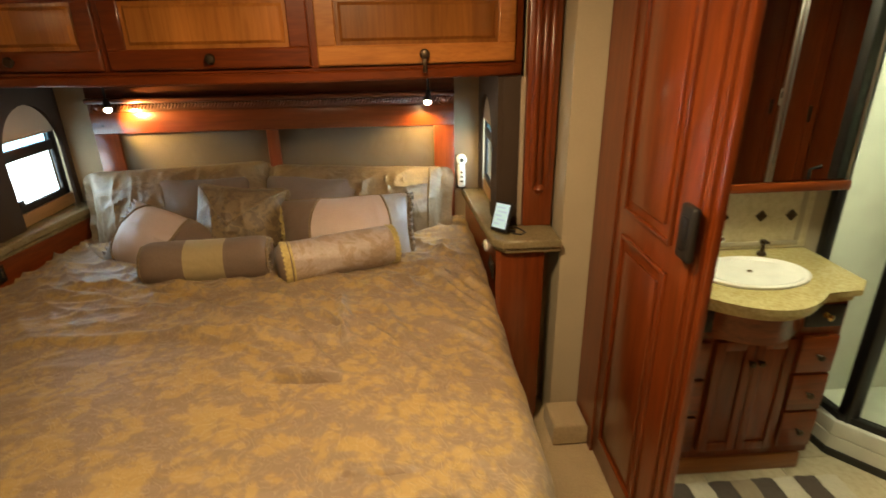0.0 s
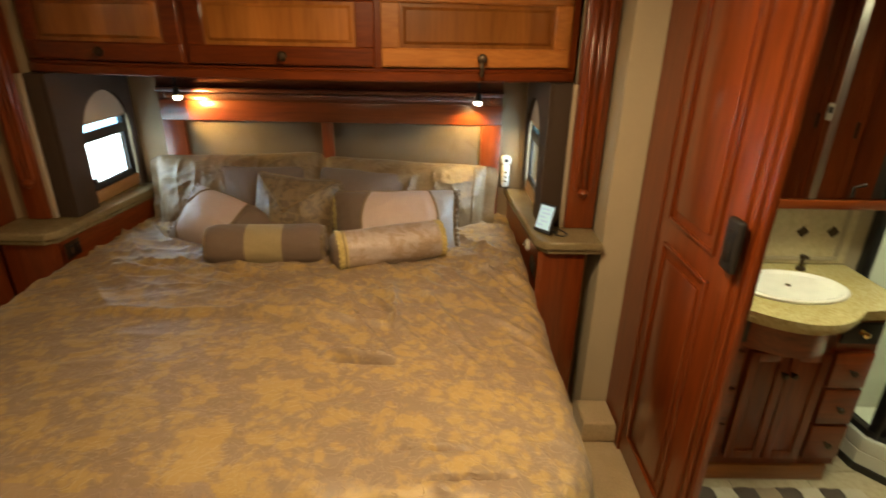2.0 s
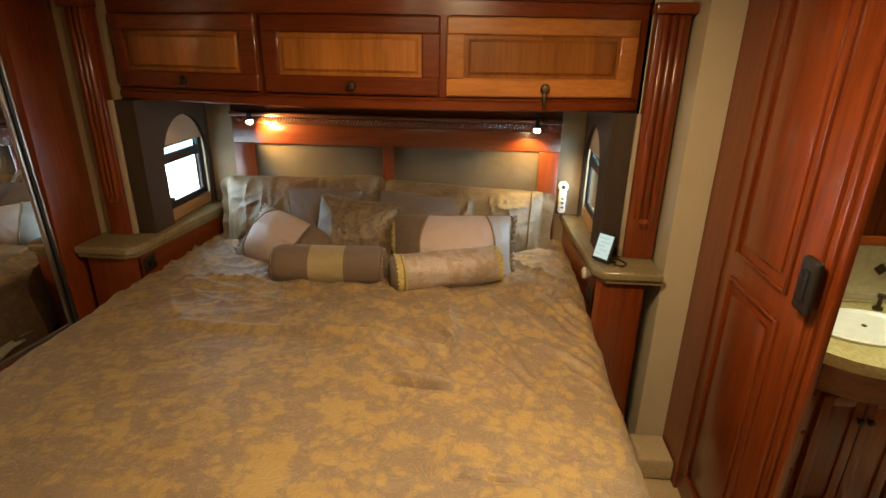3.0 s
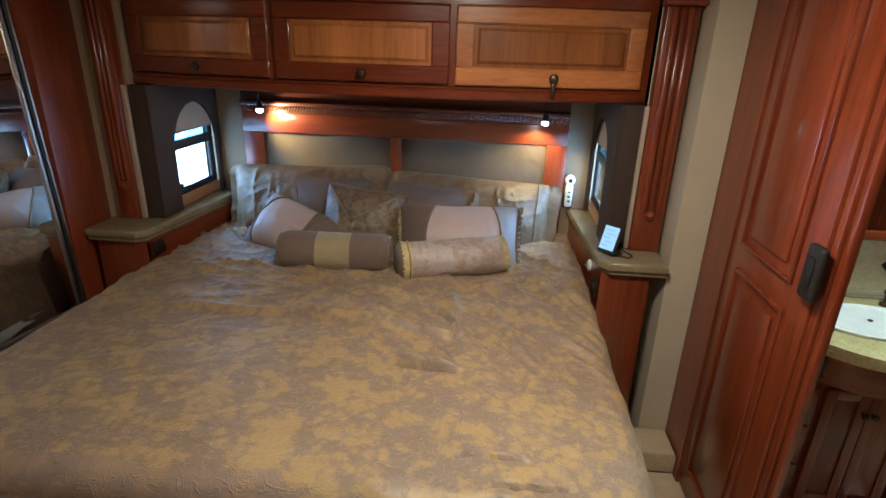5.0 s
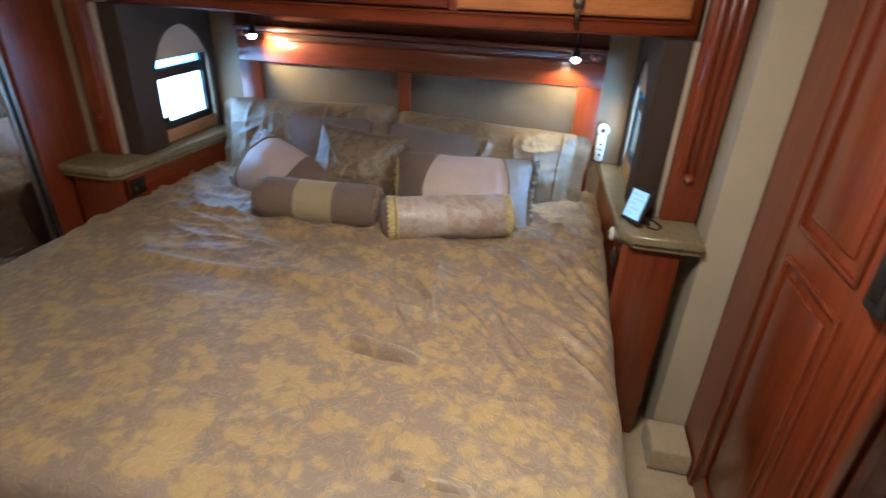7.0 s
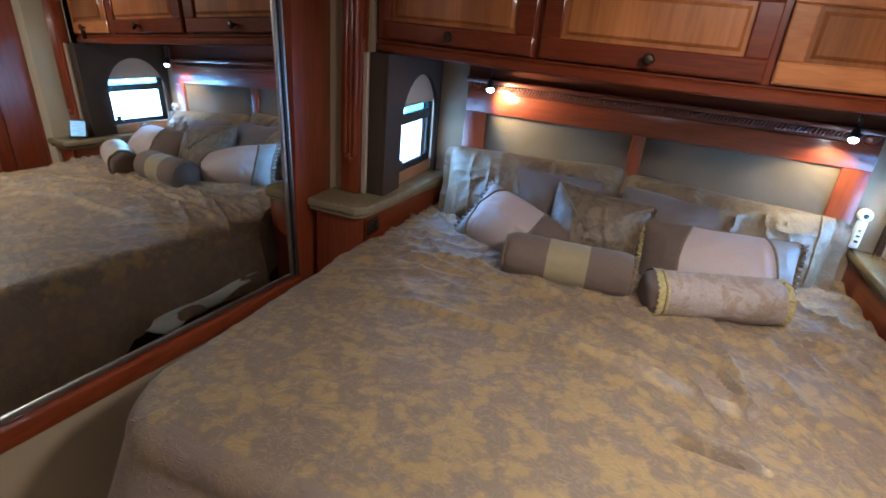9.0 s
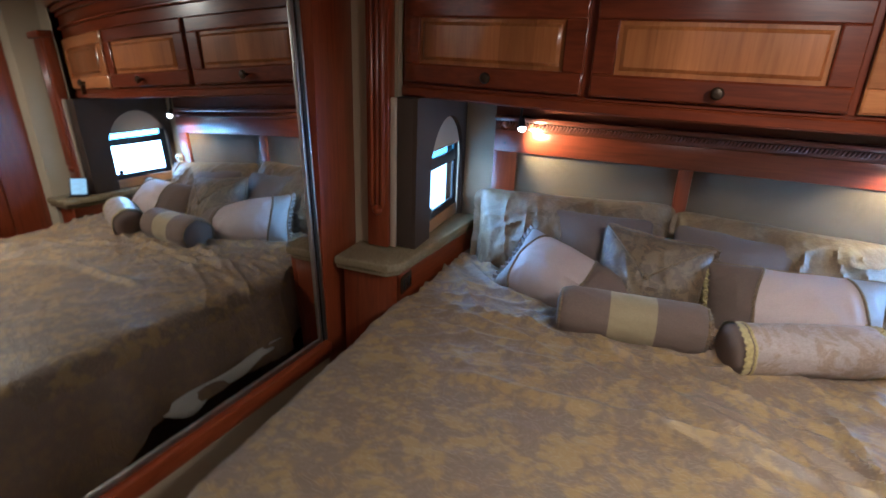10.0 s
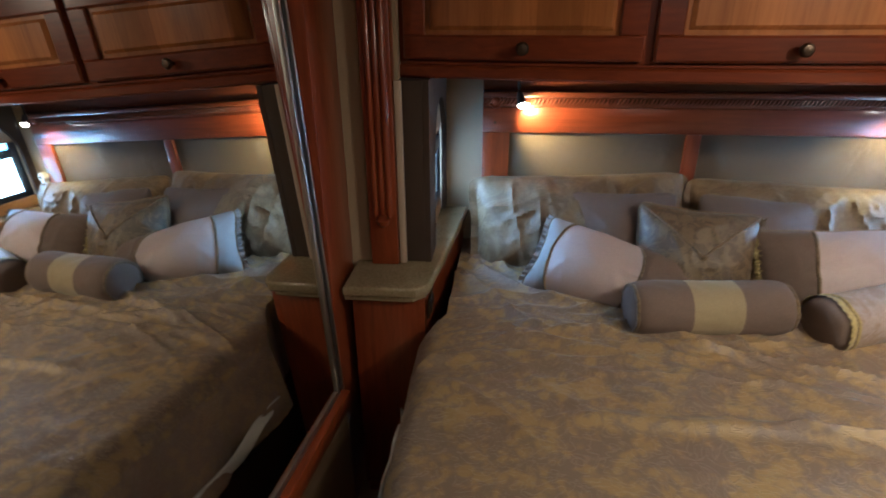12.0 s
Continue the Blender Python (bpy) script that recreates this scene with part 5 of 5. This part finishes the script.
# the wall facing the vanity, seen in the mirror cabinet
closet = thing("bath_closet", (2.45, 0.0, 0), "tall cherry closet with panelled doors", "cabinet")
part("carcass", box_bm(2.44, 2.495, BACK_Y + 0.01, 1.02, 0, CEIL - 0.004), cherry_z, closet, smooth=False)
for i in range(6):
    a = -1.30 + i * 0.385
    d = part("door", box_bm(2.42, 2.441, a, a + 0.365, 0.1, 1.88, 0.005), cherry_z, closet)
    part("raised_panel", box_bm(2.410, 2.421, a + 0.06, a + 0.305, 0.2, 1.78, 0.006), cherry_z, d)
    part("handle", box_bm(2.40, 2.42, a + 0.32, a + 0.335, 0.95, 1.05, 0.004), bronze, d)
stat = thing("thermostat", (2.405, -0.07, 1.08), "small white thermostat with a dark display", "thermostat")
part("case", box_bm(2.392, 2.409, -0.11, -0.03, 1.02, 1.13, 0.006), white_plastic, stat)
part("display", box_bm(2.389, 2.392, -0.09, -0.05, 1.07, 1.11), black_plastic, stat, "dark display")
solid("wall_bath_south", box_bm(0.62, 2.44, -0.65, -0.60, 0, CEIL), darkened_cherry, "dark wood bathroom wall", kind="structure")


def rug():
    root = thing("striped_rug", (1.02, 1.2, 0), "brown, cream and tan striped bath rug on the floor", "rug")
    w, x = 0.078, 0.665
    for i in range(9):
        m = (rug_cream, rug_dark, rug_cream, rug_dark, rug_tan, rug_dark, rug_cream, rug_dark, rug_cream)[i]
        bm = bmesh.new()
        ny, nx = 26, 4
        g = [[bm.verts.new((x + w * (a / nx) + 0.004 * noise.noise(Vector((i, b * 0.4, 1))), 0.88 + 0.62 * b / ny + 0.008 * noise.noise(Vector((x * 9, b * 0.5, 0))), 0.016 + 0.006 * noise.noise(Vector((a * 1.1 + i * 4, b * 0.9, 0))))) for b in range(ny + 1)] for a in range(nx + 1)]
        for a in range(nx):
            for b in range(ny):
                bm.faces.new((g[a][b], g[a + 1][b], g[a + 1][b + 1], g[a][b + 1]))
        low = bmesh.ops.extrude_face_region(bm, geom=list(bm.faces))["geom"]
        for v in low:
            if isinstance(v, bmesh.types.BMVert):
                v.co.z = 0.001
        part("stripe", bm, m, root)
        x += w + 0.001


rug()

# bathroom floor tiles, each a slab of its own
tile_mesh = mesh_from("tile", box_bm(-0.1485, 0.1485, -0.1485, 0.1485, -0.006, 0.0, 0.002, 1), floor_tile)
for i in range(7):
    for j in range(7):
        t = new("tile", tile_mesh)
        t.parent = bath_floor
        t.location = (0.765 + 0.30 * i, 0.0 + 0.30 * j - 0.05, 0.0)
